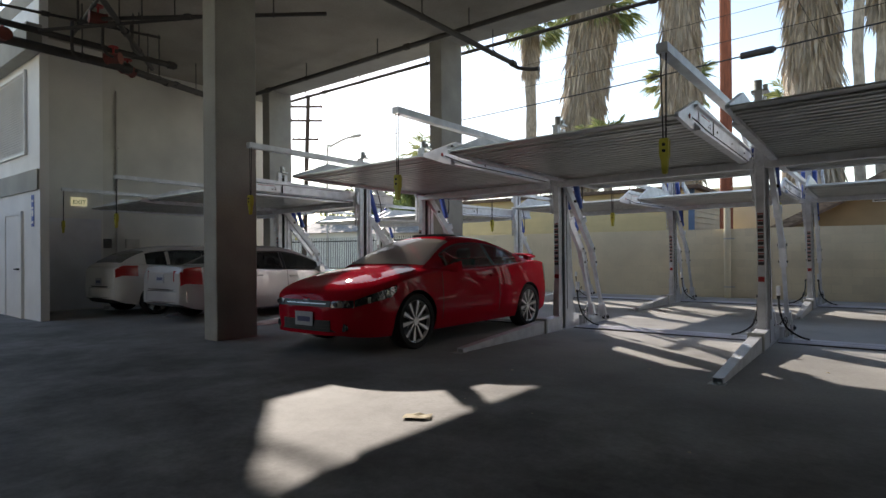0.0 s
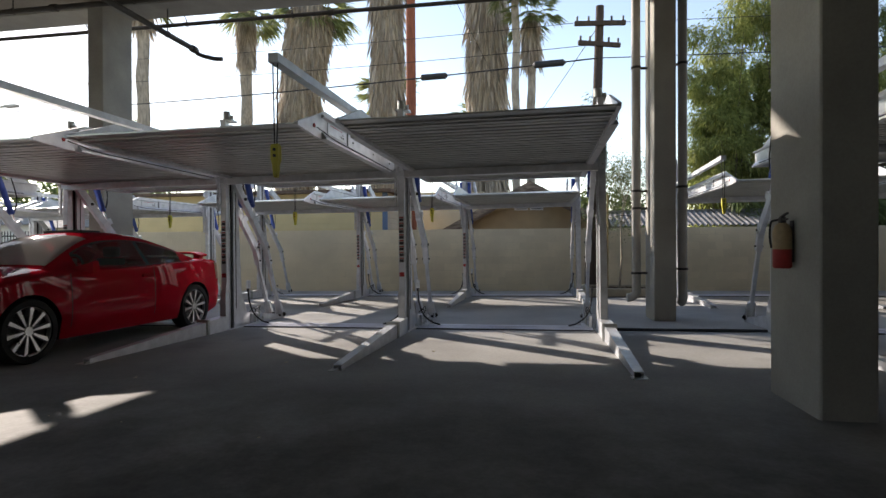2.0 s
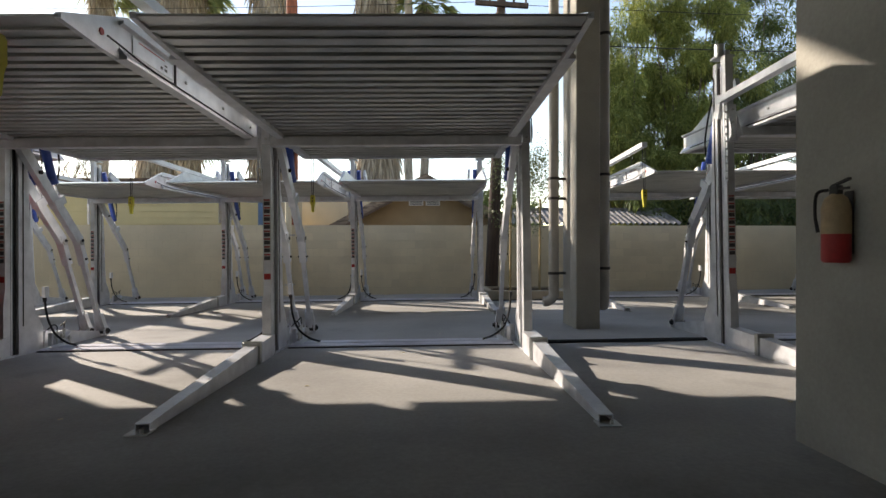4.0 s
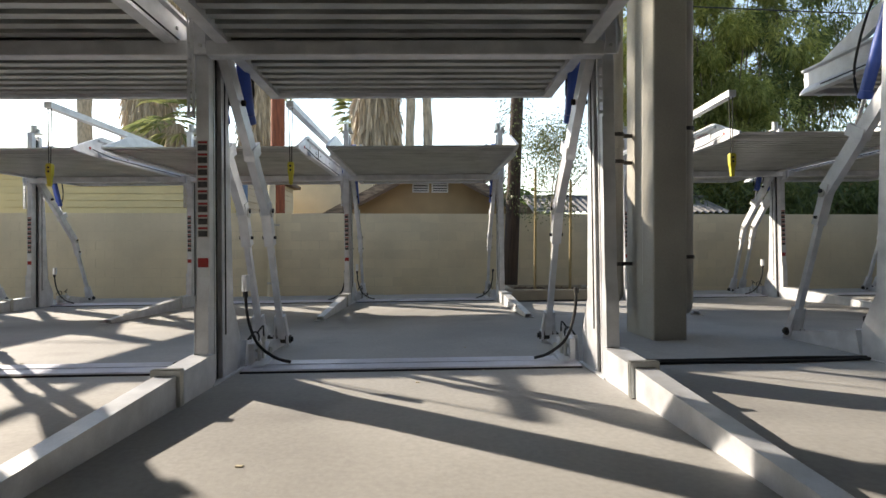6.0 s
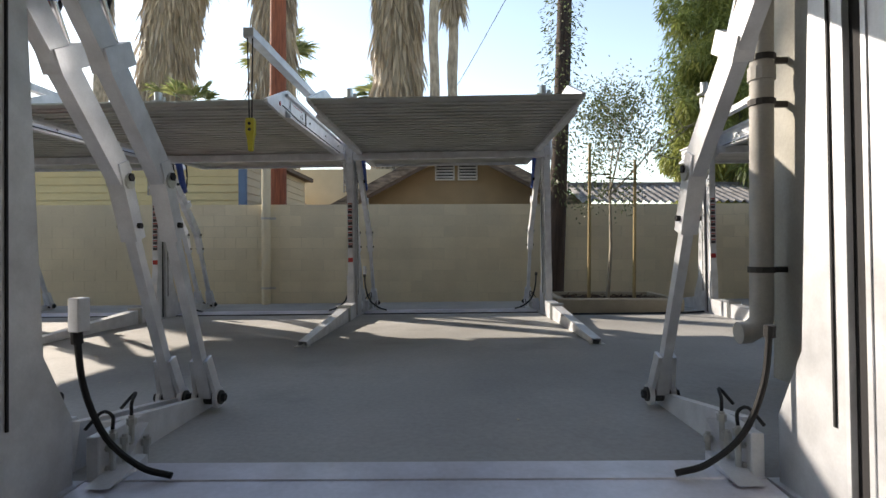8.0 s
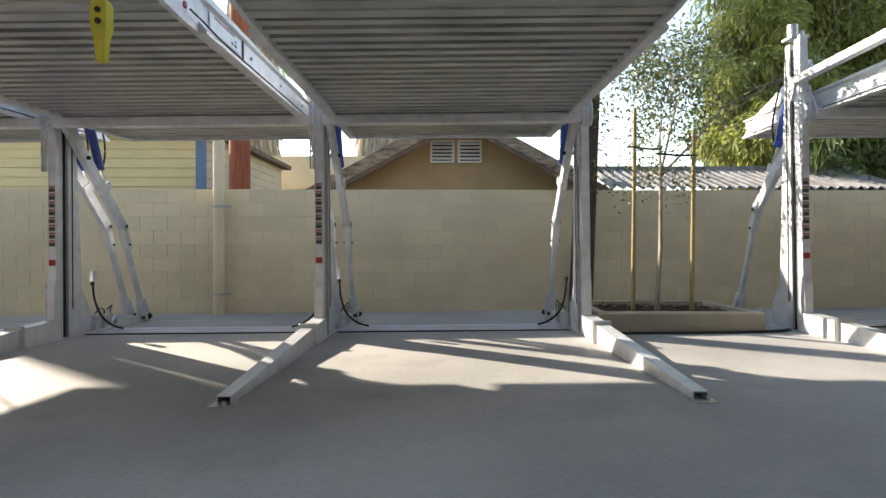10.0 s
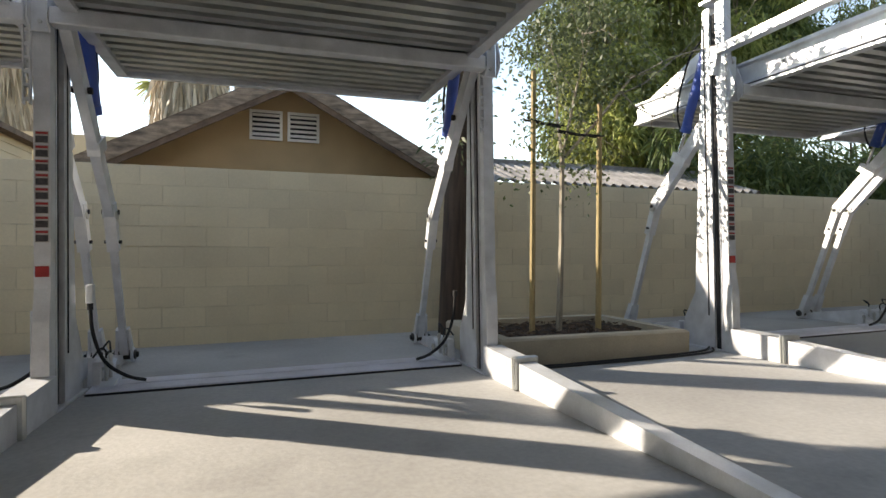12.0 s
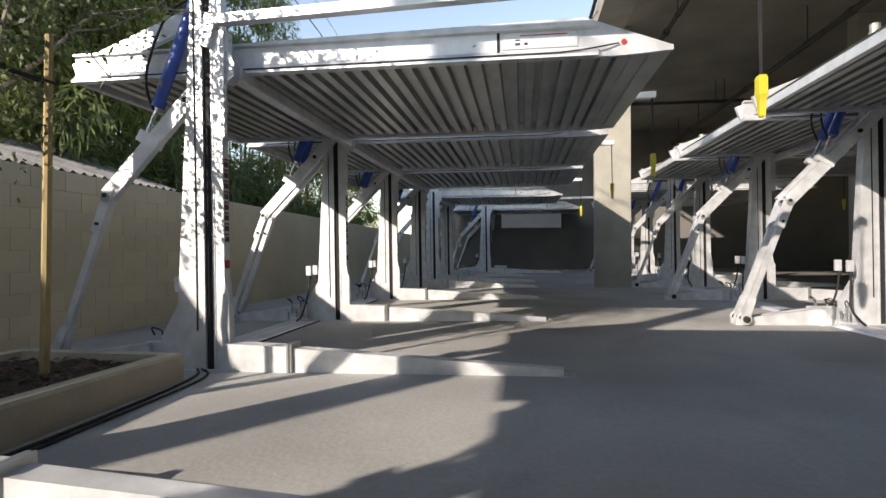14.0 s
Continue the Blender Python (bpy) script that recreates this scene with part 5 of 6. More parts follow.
# overhead lines
def line(name, a, b, sag, r, label, cases=()):
    a, b = Vector(a), Vector(b)
    pts = [a.lerp(b, i / 24) - Vector((0, 0, sag * 4 * (i / 24) * (1 - i / 24))) for i in range(25)]
    cable = thing(name, Matrix.Identity(4), label, "cable", "overhead lines")
    bm = B()
    tube(bm, pts, r, 6)
    part("line", bm, M["wire"], cable)
    for t in cases:
        p = a.lerp(b, t) - Vector((0, 0, sag * 4 * t * (1 - t)))
        d = (b - a).normalized()
        bm = B()
        tube(bm, [p - d * 0.5, p - d * 0.42, p + d * 0.42, p + d * 0.5], [0.03, 0.10, 0.10, 0.03], 10)
        part("splice_case", bm, M["wire"], cable, "black splice case")


line("overhead_line", (3.25, 20.0, 6.55), (-27.5, 27.0, 8.0), 0.25, 0.022, "black overhead telephone cable", (0.045, 0.165))
line("overhead_line", (3.25, 20.0, 6.95), (-27.5, 27.0, 9.4), 0.3, 0.010, "thin black overhead wire along the street")
line("overhead_line", (2.75, 20.0, 7.62), (-27.5, 26.6, 10.4), 0.3, 0.008, "thin black overhead wire along the street")
line("overhead_line", (3.7, 20.0, 7.55), (40.0, 24.0, 9.5), 0.4, 0.008, "thin black overhead wire along the street")
line("overhead_line", (3.3, 20.0, 6.55), (40.0, 23.0, 8.0), 0.4, 0.014, "black overhead cable along the street")
line("overhead_line", (-2.85, 22.2, 13.0), (2.2, 60.0, 9.0), 0.6, 0.012, "thin black overhead wire along the street")
line("overhead_line", (3.25, 20.2, 7.5), (-3.0, 70.0, 12.0), 0.6, 0.012, "thin black overhead wire along the street")

# standing pipe at the wall
bm = B()
tube(bm, [(-2.48, 20.36, floor_z(-2.5, 20.3)), (-2.48, 20.36, 2.5)], 0.085, 14)
vent_pipe = solid("wall_pipe", bm, M["block"], Matrix.Identity(4), "tan painted round pipe clamped to the block wall", "pipe", smooth=True)
for z in (1.35, 0.0):
    bm = B()
    tube(bm, [(-2.48, 20.36, z - 0.02), (-2.48, 20.36, z + 0.02)], 0.1, 14)
    box(bm, -2.48, -2.30, 20.34, 20.38, z - 0.02, z + 0.02)
    part("clamp", bm, M["downpipe"], vent_pipe)


# iron fence west of the block wall, and the street beyond
fence = thing("iron_fence", pose(-13.6, 20.55, -0.5), "black iron bar fence along the street side", "fence")
M["iron"] = material("black_iron", (0.03, 0.03, 0.032), 0.5, 0.3, 0.15, 6, 60, 0.1)
for z in (0.35, 2.0):
    bm = B()
    box(bm, -14.0, 0, -0.02, 0.02, z, z + 0.05)
    part("rail", bm, M["iron"], fence)
bm = B()
box(bm, -0.01, 0.012, -0.01, 0.012, 0.1, 2.2)
bar_mesh = mesh_from(bm, "fence_bar", M["iron"])
for k in range(110):
    ob = new("fence_bar", bar_mesh)
    ob.parent = fence
    ob.matrix_basis = Matrix.Translation((-0.127 * k, 0, 0))
for x0, x1, y0, y1, h in ((-26.0, -17.0, 30.0, 36.0, 2.6), (-42.0, -30.0, 34.0, 42.0, 3.0)):
    home = thing("grey_house", pose(0, 0, -0.4), "low pale house with light grey roof far off", "house", "far houses")
    bm = B()
    box(bm, x0, x1, y0, y1, 0, h)
    part("wall", bm, M["wallpaint"], home)
    bm = B()
    hexa(bm, [(x0 - 0.4, y0 - 0.5, h), (x1 + 0.4, y0 - 0.5, h), (x1 + 0.4, y1 + 0.5, h), (x0 - 0.4, y1 + 0.5, h)],
         [(x0 + 0.2, (y0 + y1) / 2 - 0.05, h + 1.3), (x1 - 0.2, (y0 + y1) / 2 - 0.05, h + 1.3), (x1 - 0.2, (y0 + y1) / 2 + 0.05, h + 1.3), (x0 + 0.2, (y0 + y1) / 2 + 0.05, h + 1.3)])
    part("roof", bm, M["roof_sheet"], home, "light grey roof")
lampost = thing("street_lamp", pose(-26.2, 26.0, -0.4), "thin grey street lamp with a long arm", "street lamp")
bm = B()
tube(bm, arc([(0, 0, 0), (0, 0, 7.4), (0.4, 0, 8.0), (1.6, 0, 8.3), (2.4, 0, 8.35)], 5), 0.06, 8)
part("mast", bm, M["downpipe"], lampost, smooth=True)
bm = B()
box(bm, 2.3, 3.0, -0.13, 0.13, 8.28, 8.42, 0.03)
part("lantern", bm, M["downpipe"], lampost)

# ---------------------------------------------------------------- cars
M["car_red"] = material("red_car_paint", (0.42, 0.007, 0.02), 0.5, 0.0, 0.04, 2.0, 300, 0, coat=0.38, rough_vary=0.05, spec=0.0)
M["car_red"].node_tree.nodes["Principled BSDF"].inputs["Coat Roughness"].default_value = 0.012
M["car_silver"] = material("silver_car_paint", (0.52, 0.50, 0.49), 0.35, 0.4, 0.05, 2.0, 300, 0, coat=0.8, rough_vary=0.05)
M["car_white"] = material("white_car_paint", (0.74, 0.73, 0.70), 0.35, 0.0, 0.04, 2.0, 300, 0, coat=0.8, rough_vary=0.05)
M["tyre"] = material("tyre_rubber", (0.018, 0.018, 0.018), 0.8, 0, 0.2, 10, 80, 0.2)
M["rim"] = material("machined_rim", (0.62, 0.62, 0.61), 0.3, 0.8, 0.08, 8, 60, 0)
M["rimdark"] = material("dark_rim", (0.03, 0.03, 0.032), 0.5, 0.3, 0.1, 8, 60, 0)
M["trim_black"] = material("black_plastic_trim", (0.02, 0.02, 0.021), 0.55, 0, 0.1, 10, 90, 0.1)
M["tail_red"] = material("tail_lamp_lens", (0.40, 0.012, 0.015), 0.15, 0, 0.08, 12, 60, 0, coat=0.6)
M["lamp_clear"] = material("head_lamp_lens", (0.045, 0.045, 0.05), 0.12, 0.3, 0.3, 25, 60, 0, coat=0.8)
M["plate"] = material("number_plate", (0.40, 0.41, 0.44), 0.5, 0, 0.06, 20, 90, 0)
M["plate_bar"] = material("number_plate_print", (0.06, 0.07, 0.16), 0.5, 0, 0.06, 20, 90, 0)
M["interior"] = material("car_interior", (0.14, 0.14, 0.14), 0.8, 0, 0.15, 6, 80, 0.1)


def pane_material(name, tint, haze=0.1):
    m = bpy.data.materials.new(name)
    m.use_nodes = True
    n, l = m.node_tree.nodes, m.node_tree.links
    n.remove(n["Principled BSDF"])
    tr, gl, mix, fr = n.new("ShaderNodeBsdfTransparent"), n.new("ShaderNodeBsdfGlossy"), n.new("ShaderNodeMixShader"), n.new("ShaderNodeFresnel")
    tr.inputs[0].default_value = (*tint, 1)
    gl.inputs["Roughness"].default_value = 0.03
    fr.inputs[0].default_value = 1.55
    l.new(fr.outputs[0], mix.inputs[0])
    l.new(tr.outputs[0], mix.inputs[1])
    l.new(gl.outputs[0], mix.inputs[2])
    df, haze_mix = n.new("ShaderNodeBsdfDiffuse"), n.new("ShaderNodeMixShader")
    df.inputs[0].default_value = (0.62, 0.61, 0.58, 1)
    haze_mix.inputs[0].default_value = haze
    l.new(mix.outputs[0], haze_mix.inputs[1])
    l.new(df.outputs[0], haze_mix.inputs[2])
    l.new(haze_mix.outputs[0], n["Material Output"].inputs[0])
    return m


M["car_glass"] = pane_material("car_glass", (0.86, 0.90, 0.89), 0.04)
# strong pale haze paints the bright sky reflection into the windscreen
M["screen_glass"] = pane_material("glare_hazed_windscreen", (0.80, 0.84, 0.83), 0.45)
M["privacy_glass"] = pane_material("dark_car_glass", (0.16, 0.18, 0.18), 0.03)


def smooth_curve(pairs):
    """A smooth line through (place, value) pairs, as a function of place."""
    xs, ys = np.array([p[0] for p in pairs], float), np.array([p[1] for p in pairs], float)
    h = np.diff(xs)
    s = np.diff(ys) / h
    d = np.zeros(len(xs))
    d[0], d[-1] = s[0], s[-1]
    for i in range(1, len(xs) - 1):
        if s[i - 1] * s[i] > 0:
            d[i] = 2 * s[i - 1] * s[i] / (s[i - 1] + s[i])
    def f(x):
        i = int(np.clip(np.searchsorted(xs, x) - 1, 0, len(h) - 1))
        t = min(max((x - xs[i]) / h[i], 0.0), 1.0)
        return float((1 + 2 * t) * (1 - t) ** 2 * ys[i] + t * (1 - t) ** 2 * h[i] * d[i] + t * t * (3 - 2 * t) * ys[i + 1] + t * t * (t - 1) * h[i] * d[i + 1])
    return f


def grid_mesh(bm, fn, us, vs, mirror=True):
    for s in (1, -1) if mirror else (1,):
        g = []
        for u in us:
            row = []
            for v in vs:
                x, y, z = fn(u, v)
                row.append(bm.verts.new((s * x, y, z)))
            g.append(row)
        for i in range(len(us) - 1):
            for j in range(len(vs) - 1):
                q = (g[i][j], g[i + 1][j], g[i + 1][j + 1], g[i][j + 1])
                if len({tuple(round(c, 5) for c in p.co) for p in q}) > 2:
                    bm.faces.new(q if s > 0 else q[::-1])
    bmesh.ops.remove_doubles(bm, verts=bm.verts, dist=0.0006)
    return bm


class Shape:
    """The outer skin of a car: body(l, t) from the sill lip to the middle line, cabin(l, t) from the belt to the roof's middle."""
    def __init__(self, c):
        self.c = c
        for key in ("width", "bottom", "edge", "middle", "belt_w", "roof"):
            setattr(self, key, smooth_curve(c[key]))

    def lip(self, l):
        z = self.bottom(l)
        for a in (self.c["front"], self.c["rear"]):
            r = self.c["arch"]
            if abs(l - a) < r:
                z = max(z, self.c["wheel"] + math.sqrt(r * r - (l - a) ** 2))
        return z

    def side(self, l, z):
        w = self.width(l)
        return w - (0.06 * ((0.52 - z) / 0.32) ** 2 if z < 0.52 else 0.035 * ((z - 0.52) / 0.42) ** 2)

    def body(self, l, t, off=0.0):
        za, ze, zc = self.lip(l), self.edge(l), self.middle(l)
        ze = max(ze, za + 0.03)
        y = l - self.c["length"] / 2
        if t <= 0.55:
            z = za + (ze - za) * t / 0.55
            return self.side(l, z) + off, y, z
        f = (t - 0.55) / 0.45
        x0 = self.side(l, ze)
        a = f * math.pi / 2
        return x0 * math.cos(a) ** 0.75 if f < 1 else 0.0, y, ze + (zc - ze) * math.sin(a) ** 0.8 + off

    def cabin(self, l, t, off=0.0):
        y = l - self.c["length"] / 2
        zb = self.edge(l) - 0.02
        h = max(self.roof(l) - zb, 0.004)
        wb = self.belt_w(l)
        lean = self.c["lean"] * h
        if t <= 0.6:
            f = t / 0.6
            return wb - lean * f + off, y, zb + 0.84 * h * f + off * 0.3
        a = (t - 0.6) / 0.4 * math.pi / 2
        return (wb - lean) * (math.cos(a) ** 0.8 if t < 1 else 0.0) , y, zb + h * (0.84 + 0.16 * math.sin(a)) + off


def wheel(car, x, y, r, side, spokes, dark):
    hub = new("wheel")
    hub.parent = car
    hub.matrix_basis = pose(x, y, r, 0, 0, 0 if side > 0 else 180)
    bm = B()
    w = 0.105
    prof = [(-w, r * 0.74), (-w, r * 0.95), (-w * 0.75, r), (w * 0.75, r), (w, r * 0.95), (w, r * 0.78), (w * 0.7, r * 0.74)]
    n = 36
    rings = [[bm.verts.new((a, q * math.cos(2 * math.pi * k / n), q * math.sin(2 * math.pi * k / n))) for a, q in prof] for k in range(n)]
    for k in range(n):
        for j in range(len(prof) - 1):
            bm.faces.new((rings[k][j], rings[(k + 1) % n][j], rings[(k + 1) % n][j + 1], rings[k][j + 1]))
    tyre = part("tyre", bm, M["tyre"], hub, "black rubber tyre", smooth=True)
    bm = B()
    tube(bm, [(-0.05, 0, 0), (0.02, 0, 0)], r * 0.75, 32)
    part("rim_well", bm, M["rimdark"], hub)
    bm = B()
    prof = [(w * 0.62, r * 0.78), (w * 0.88, r * 0.77), (w * 0.8, r * 0.735), (w * 0.45, r * 0.71)]
    rings = [[bm.verts.new((a, q * math.cos(2 * math.pi * k / n), q * math.sin(2 * math.pi * k / n))) for a, q in prof] for k in range(n)]
    for k in range(n):
        for j in range(len(prof) - 1):
            bm.faces.new((rings[k][j], rings[(k + 1) % n][j], rings[(k + 1) % n][j + 1], rings[k][j + 1]))
    rim = part("rim", bm, M["rim"], hub, "machined alloy rim", smooth=True)
    for k in range(spokes):
        a = 2 * math.pi * (k + 0.25) / spokes
        ca, sa = math.cos(a), math.sin(a)
        bm = B()
        q0, q1 = r * 0.12, r * 0.75
        lo, hi = (0.012, 0.027) if spokes > 8 else (0.028, 0.05)
        def at(q, s, d):
            return (d, q * ca - s * sa, q * sa + s * ca)
        hexa(bm, [at(q0, -lo, 0.03), at(q0, lo, 0.03), at(q0, lo * 0.6, 0.075), at(q0, -lo * 0.6, 0.075)],
             [at(q1, -hi, 0.03), at(q1, hi, 0.03), at(q1, hi * 0.8, w * 0.8), at(q1, -hi * 0.8, w * 0.8)])
        part("spoke", bm, M["rim"], rim)
    bm = B()
    tube(bm, [(0.02, 0, 0), (0.082, 0, 0)], r * 0.14, 12)
    part("hub_cap", bm, M["rim"], rim)


def patch(car, name, fn, us, vs, mat, label="", mirror=True):
    """A thin piece that follows the skin, one mesh for each side."""
    out = []
    for s in (1, -1) if mirror else (1,):
        bm = B()
        g = [[bm.verts.new((s * p[0], p[1], p[2])) for p in (fn(u, v) for v in vs)] for u in us]
        for i in range(len(us) - 1):
            for j in range(len(vs) - 1):
                bm.faces.new((g[i][j], g[i + 1][j], g[i + 1][j + 1], g[i][j + 1]))
        out.append(part(name, bm, mat, car, label, smooth=True))
    return out


def build_car(name, m, c, label):
    car = thing(name, m, label, "car", "parked cars")
    S = Shape(c)
    L, paint = c["length"], c["paint"]
    # lower body, with wheel arches
    ls = sorted(set([round(v, 4) for v in steps(0, L, 90)] + [round(a + c["arch"] * math.cos(k * math.pi / 14), 4) for a in (c["front"], c["rear"]) for k in range(15)]))
    bm = B()
    grid_mesh(bm, S.body, ls, [0, 0.06, 0.14, 0.22, 0.30, 0.38, 0.44, 0.49, 0.53, 0.55, 0.58, 0.63, 0.7, 0.78, 0.86, 0.93, 1.0])
    body = part("body", bm, paint, car, c["paint_label"], smooth=True)
    # inner wells, floor and end closures
    bm = B()
    grid_mesh(bm, lambda l, v: ((S.body(l, 0)[0] - 0.004) * (1 - v) + v * (S.width(l) - 0.26), l - L / 2, S.lip(l)), ls, [0, 1])
    grid_mesh(bm, lambda l, v: (S.width(l) - 0.26, l - L / 2, S.lip(l) * (1 - v) + v * S.bottom(l)), ls, [0, 1])
    grid_mesh(bm, lambda l, v: ((S.width(l) - 0.26) * (1 - v), l - L / 2, S.bottom(l) + 0.001), ls, [0, 1])
    part("underbody", bm, M["trim_black"], car)
    for l, where in ((0.0, "front_panel"), (L, "rear_panel")):
        bm = B()
        pts = [S.body(l, t) for t in steps(0, 1, 16)]
        loop = [bm.verts.new((p[0], p[1], p[2])) for p in pts] + [bm.verts.new((-p[0], p[1], p[2])) for p in pts[-2::-1]]
        bm.faces.new(loop)
        part(where, bm, paint, car)
    # cabin: roof and pillars, with the window openings left out
    w = c["windows"]
    c0, c1 = c["cabin"]
    t_lo, t_hi, t_ws = 0.07, 0.52, 0.66
    wins = [(a, b, t_lo, t_hi) for a, b in w["side"]] + [(*w["front"], t_ws, 1.0), (*w["back"], t_ws, 1.0)]
    cuts = sorted(set([c0, c1] + [v for a, b, _, _ in wins for v in (a, b)]))
    us = []
    for a, b in zip(cuts, cuts[1:]):
        us += steps(a, b, max(1, int((b - a) / 0.07)))[:-1]
    us.append(c1)
    vs = [0, t_lo, 0.16, 0.25, 0.34, 0.43, t_hi, 0.56, 0.6, 0.63, t_ws, 0.7, 0.76, 0.83, 0.9, 0.95, 1.0]
    bm = B()
    for s in (1, -1):
        g = [[bm.verts.new((s * p[0], p[1], p[2])) for p in (S.cabin(u, v) for v in vs)] for u in us]
        for i in range(len(us) - 1):
            for j in range(len(vs) - 1):
                um, vm = (us[i] + us[i + 1]) / 2, (vs[j] + vs[j + 1]) / 2
                if any(a < um < b and p < vm < q for a, b, p, q in wins):
                    continue
                bm.faces.new((g[i][j], g[i + 1][j], g[i + 1][j + 1], g[i][j + 1]))
    bmesh.ops.remove_doubles(bm, verts=bm.verts, dist=0.0006)
    part("roof", bm, paint, car, smooth=True)
    fn = lambda u, v: S.cabin(u, v, 0.002)
    for k, (a, b) in enumerate(w["side"]):
        patch(car, "side_window", fn, steps(a, b, 8), steps(t_lo, t_hi, 4), M["privacy_glass"] if k >= w["dark_from"] else M["car_glass"])
    for nm, (a, b), mt in (("windscreen", w["front"], M["screen_glass"]), ("rear_window", w["back"], M["privacy_glass"])):
        bm = B()
        grid_mesh(bm, fn, steps(a, b, 10), steps(t_ws, 1.0, 8))
        part(nm, bm, mt, car, smooth=True)
    # black rubber frame along the belt and the window tops
    for v0, v1 in ((t_lo - 0.03, t_lo), (t_hi, t_hi + 0.03)):
        patch(car, "window_seal", lambda u, v: S.cabin(u, v, 0.004), steps(w["side"][0][0], w["side"][-1][1], 24), [v0, v1], M["trim_black"])
    for a in w["pillars"]:
        patch(car, "door_pillar", lambda u, v: S.cabin(u, v, 0.004), [a - 0.035, a + 0.035], steps(t_lo, t_hi, 4), M["trim_black"])
    # seats, dash and wheel inside
    for x in (-0.36, 0.36):
        for l in c["seats"]:
            bm = B()
            y = l - L / 2
            box(bm, x - 0.25, x + 0.25, y - 0.25, y + 0.25, 0.30, 0.58, 0.05)
            hexa(bm, [(x - 0.24, y + 0.18, 0.5), (x + 0.24, y + 0.18, 0.5), (x + 0.24, y + 0.32, 0.5), (x - 0.24, y + 0.32, 0.5)],
                 [(x - 0.17, y + 0.36, 1.05), (x + 0.17, y + 0.36, 1.05), (x + 0.17, y + 0.45, 1.05), (x - 0.17, y + 0.45, 1.05)])
            box(bm, x - 0.12, x + 0.12, y + 0.37, y + 0.45, 1.06, 1.2, 0.03)
            part("seat", bm, M["interior"], car)
    bm = B()
    y = c["dash"] - L / 2
    prism(bm, [(y - 0.35, 0.6), (y + 0.25, 0.6), (y + 0.22, S.edge(c["dash"]) - 0.03), (y - 0.35, S.edge(c["dash"] - 0.3) - 0.02)], 0, -0.62, 0.62)
    part("dashboard", bm, M["interior"], car)
    bm = B()
    ring = [(0.36 + 0.18 * math.cos(k * math.pi / 10), y + 0.36 + 0.05 * math.sin(k * math.pi / 10), 0.92 + 0.17 * math.sin(k * math.pi / 10)) for k in range(21)]
    tube(bm, ring, 0.016, 6, caps=False)
    part("steering_wheel", bm, M["interior"], car)
    # wheels
    for a in (c["front"], c["rear"]):
        for s in (1, -1):
            wheel(car, s * (S.width(a) - 0.115), a - L / 2, c["wheel"], s, c["spokes"], False)
    # doors: thin dark joints, handles, mirrors
    for a in c["joints"]:
        patch(car, "door_joint", lambda u, v: S.body(u, v, 0.0025), [a - 0.006, a + 0.006], steps(0.04, 0.55, 10), M["trim_black"])
    patch(car, "door_joint", lambda u, v: S.body(u, v, 0.0025), steps(c["joints"][0], c["joints"][-1], 16), [0.035, 0.05], M["trim_black"])
    for a in c["handles"]:
        for s in (1, -1):
            bm = B()
            x, yy, z = S.body(a, 0.47)
            box(bm, *sorted((s * (x + 0.005), s * (x + 0.035))), yy - 0.1, yy + 0.1, z - 0.018, z + 0.018, 0.008)
            part("door_handle", bm, c["handle_mat"], car)
    for s in (1, -1):
        x, yy, z = S.cabin(c["mirror"], 0.05)
        bm = B()
        hexa(bm, [(s * (x - 0.02), yy - 0.06, z), (s * (x - 0.02), yy + 0.05, z), (s * (x - 0.02), yy + 0.05, z + 0.06), (s * (x - 0.02), yy - 0.06, z + 0.06)],
             [(s * (x + 0.2), yy - 0.05, z - 0.01), (s * (x + 0.19), yy + 0.07, z - 0.01), (s * (x + 0.17), yy + 0.07, z + 0.13), (s * (x + 0.18), yy - 0.02, z + 0.12)])
        part("wing_mirror", bm, paint, car)
    patch(car, "sill", lambda u, v: S.body(u, v, 0.006), steps(c["front"] + c["arch"] + 0.03, c["rear"] - c["arch"] - 0.03, 12), [0.0, 0.05, 0.09], c["sill"])
    # lamps
    patch(car, "head_lamp", lambda u, v: S.body(u, v, 0.006), steps(*c["head"][0], 6), steps(*c["head"][1], 5), M["lamp_clear"], "clear head lamp")
    patch(car, "tail_lamp", lambda u, v: S.body(u, v, 0.008), steps(*c["tail"][0], 6), steps(*c["tail"][1], 5), M["tail_red"], "red tail lamp")
    # plates with unreadable print
    for l, s, z in ((0.0, -1, c["plates"][0]), (L, 1, c["plates"][1])):
        y = l - L / 2 + s * 0.012
        bm = B()
        box(bm, -0.155, 0.155, *sorted((y, y + s * 0.008)), z, z + 0.155, 0.003)
        p = part("number_plate", bm, M["plate"], car)
        bm = B()
        box(bm, -0.11, 0.11, *sorted((y + s * 0.008, y + s * 0.011)), z + 0.045, z + 0.10)
        part("print", bm, M["plate_bar"], p)
    return car, S


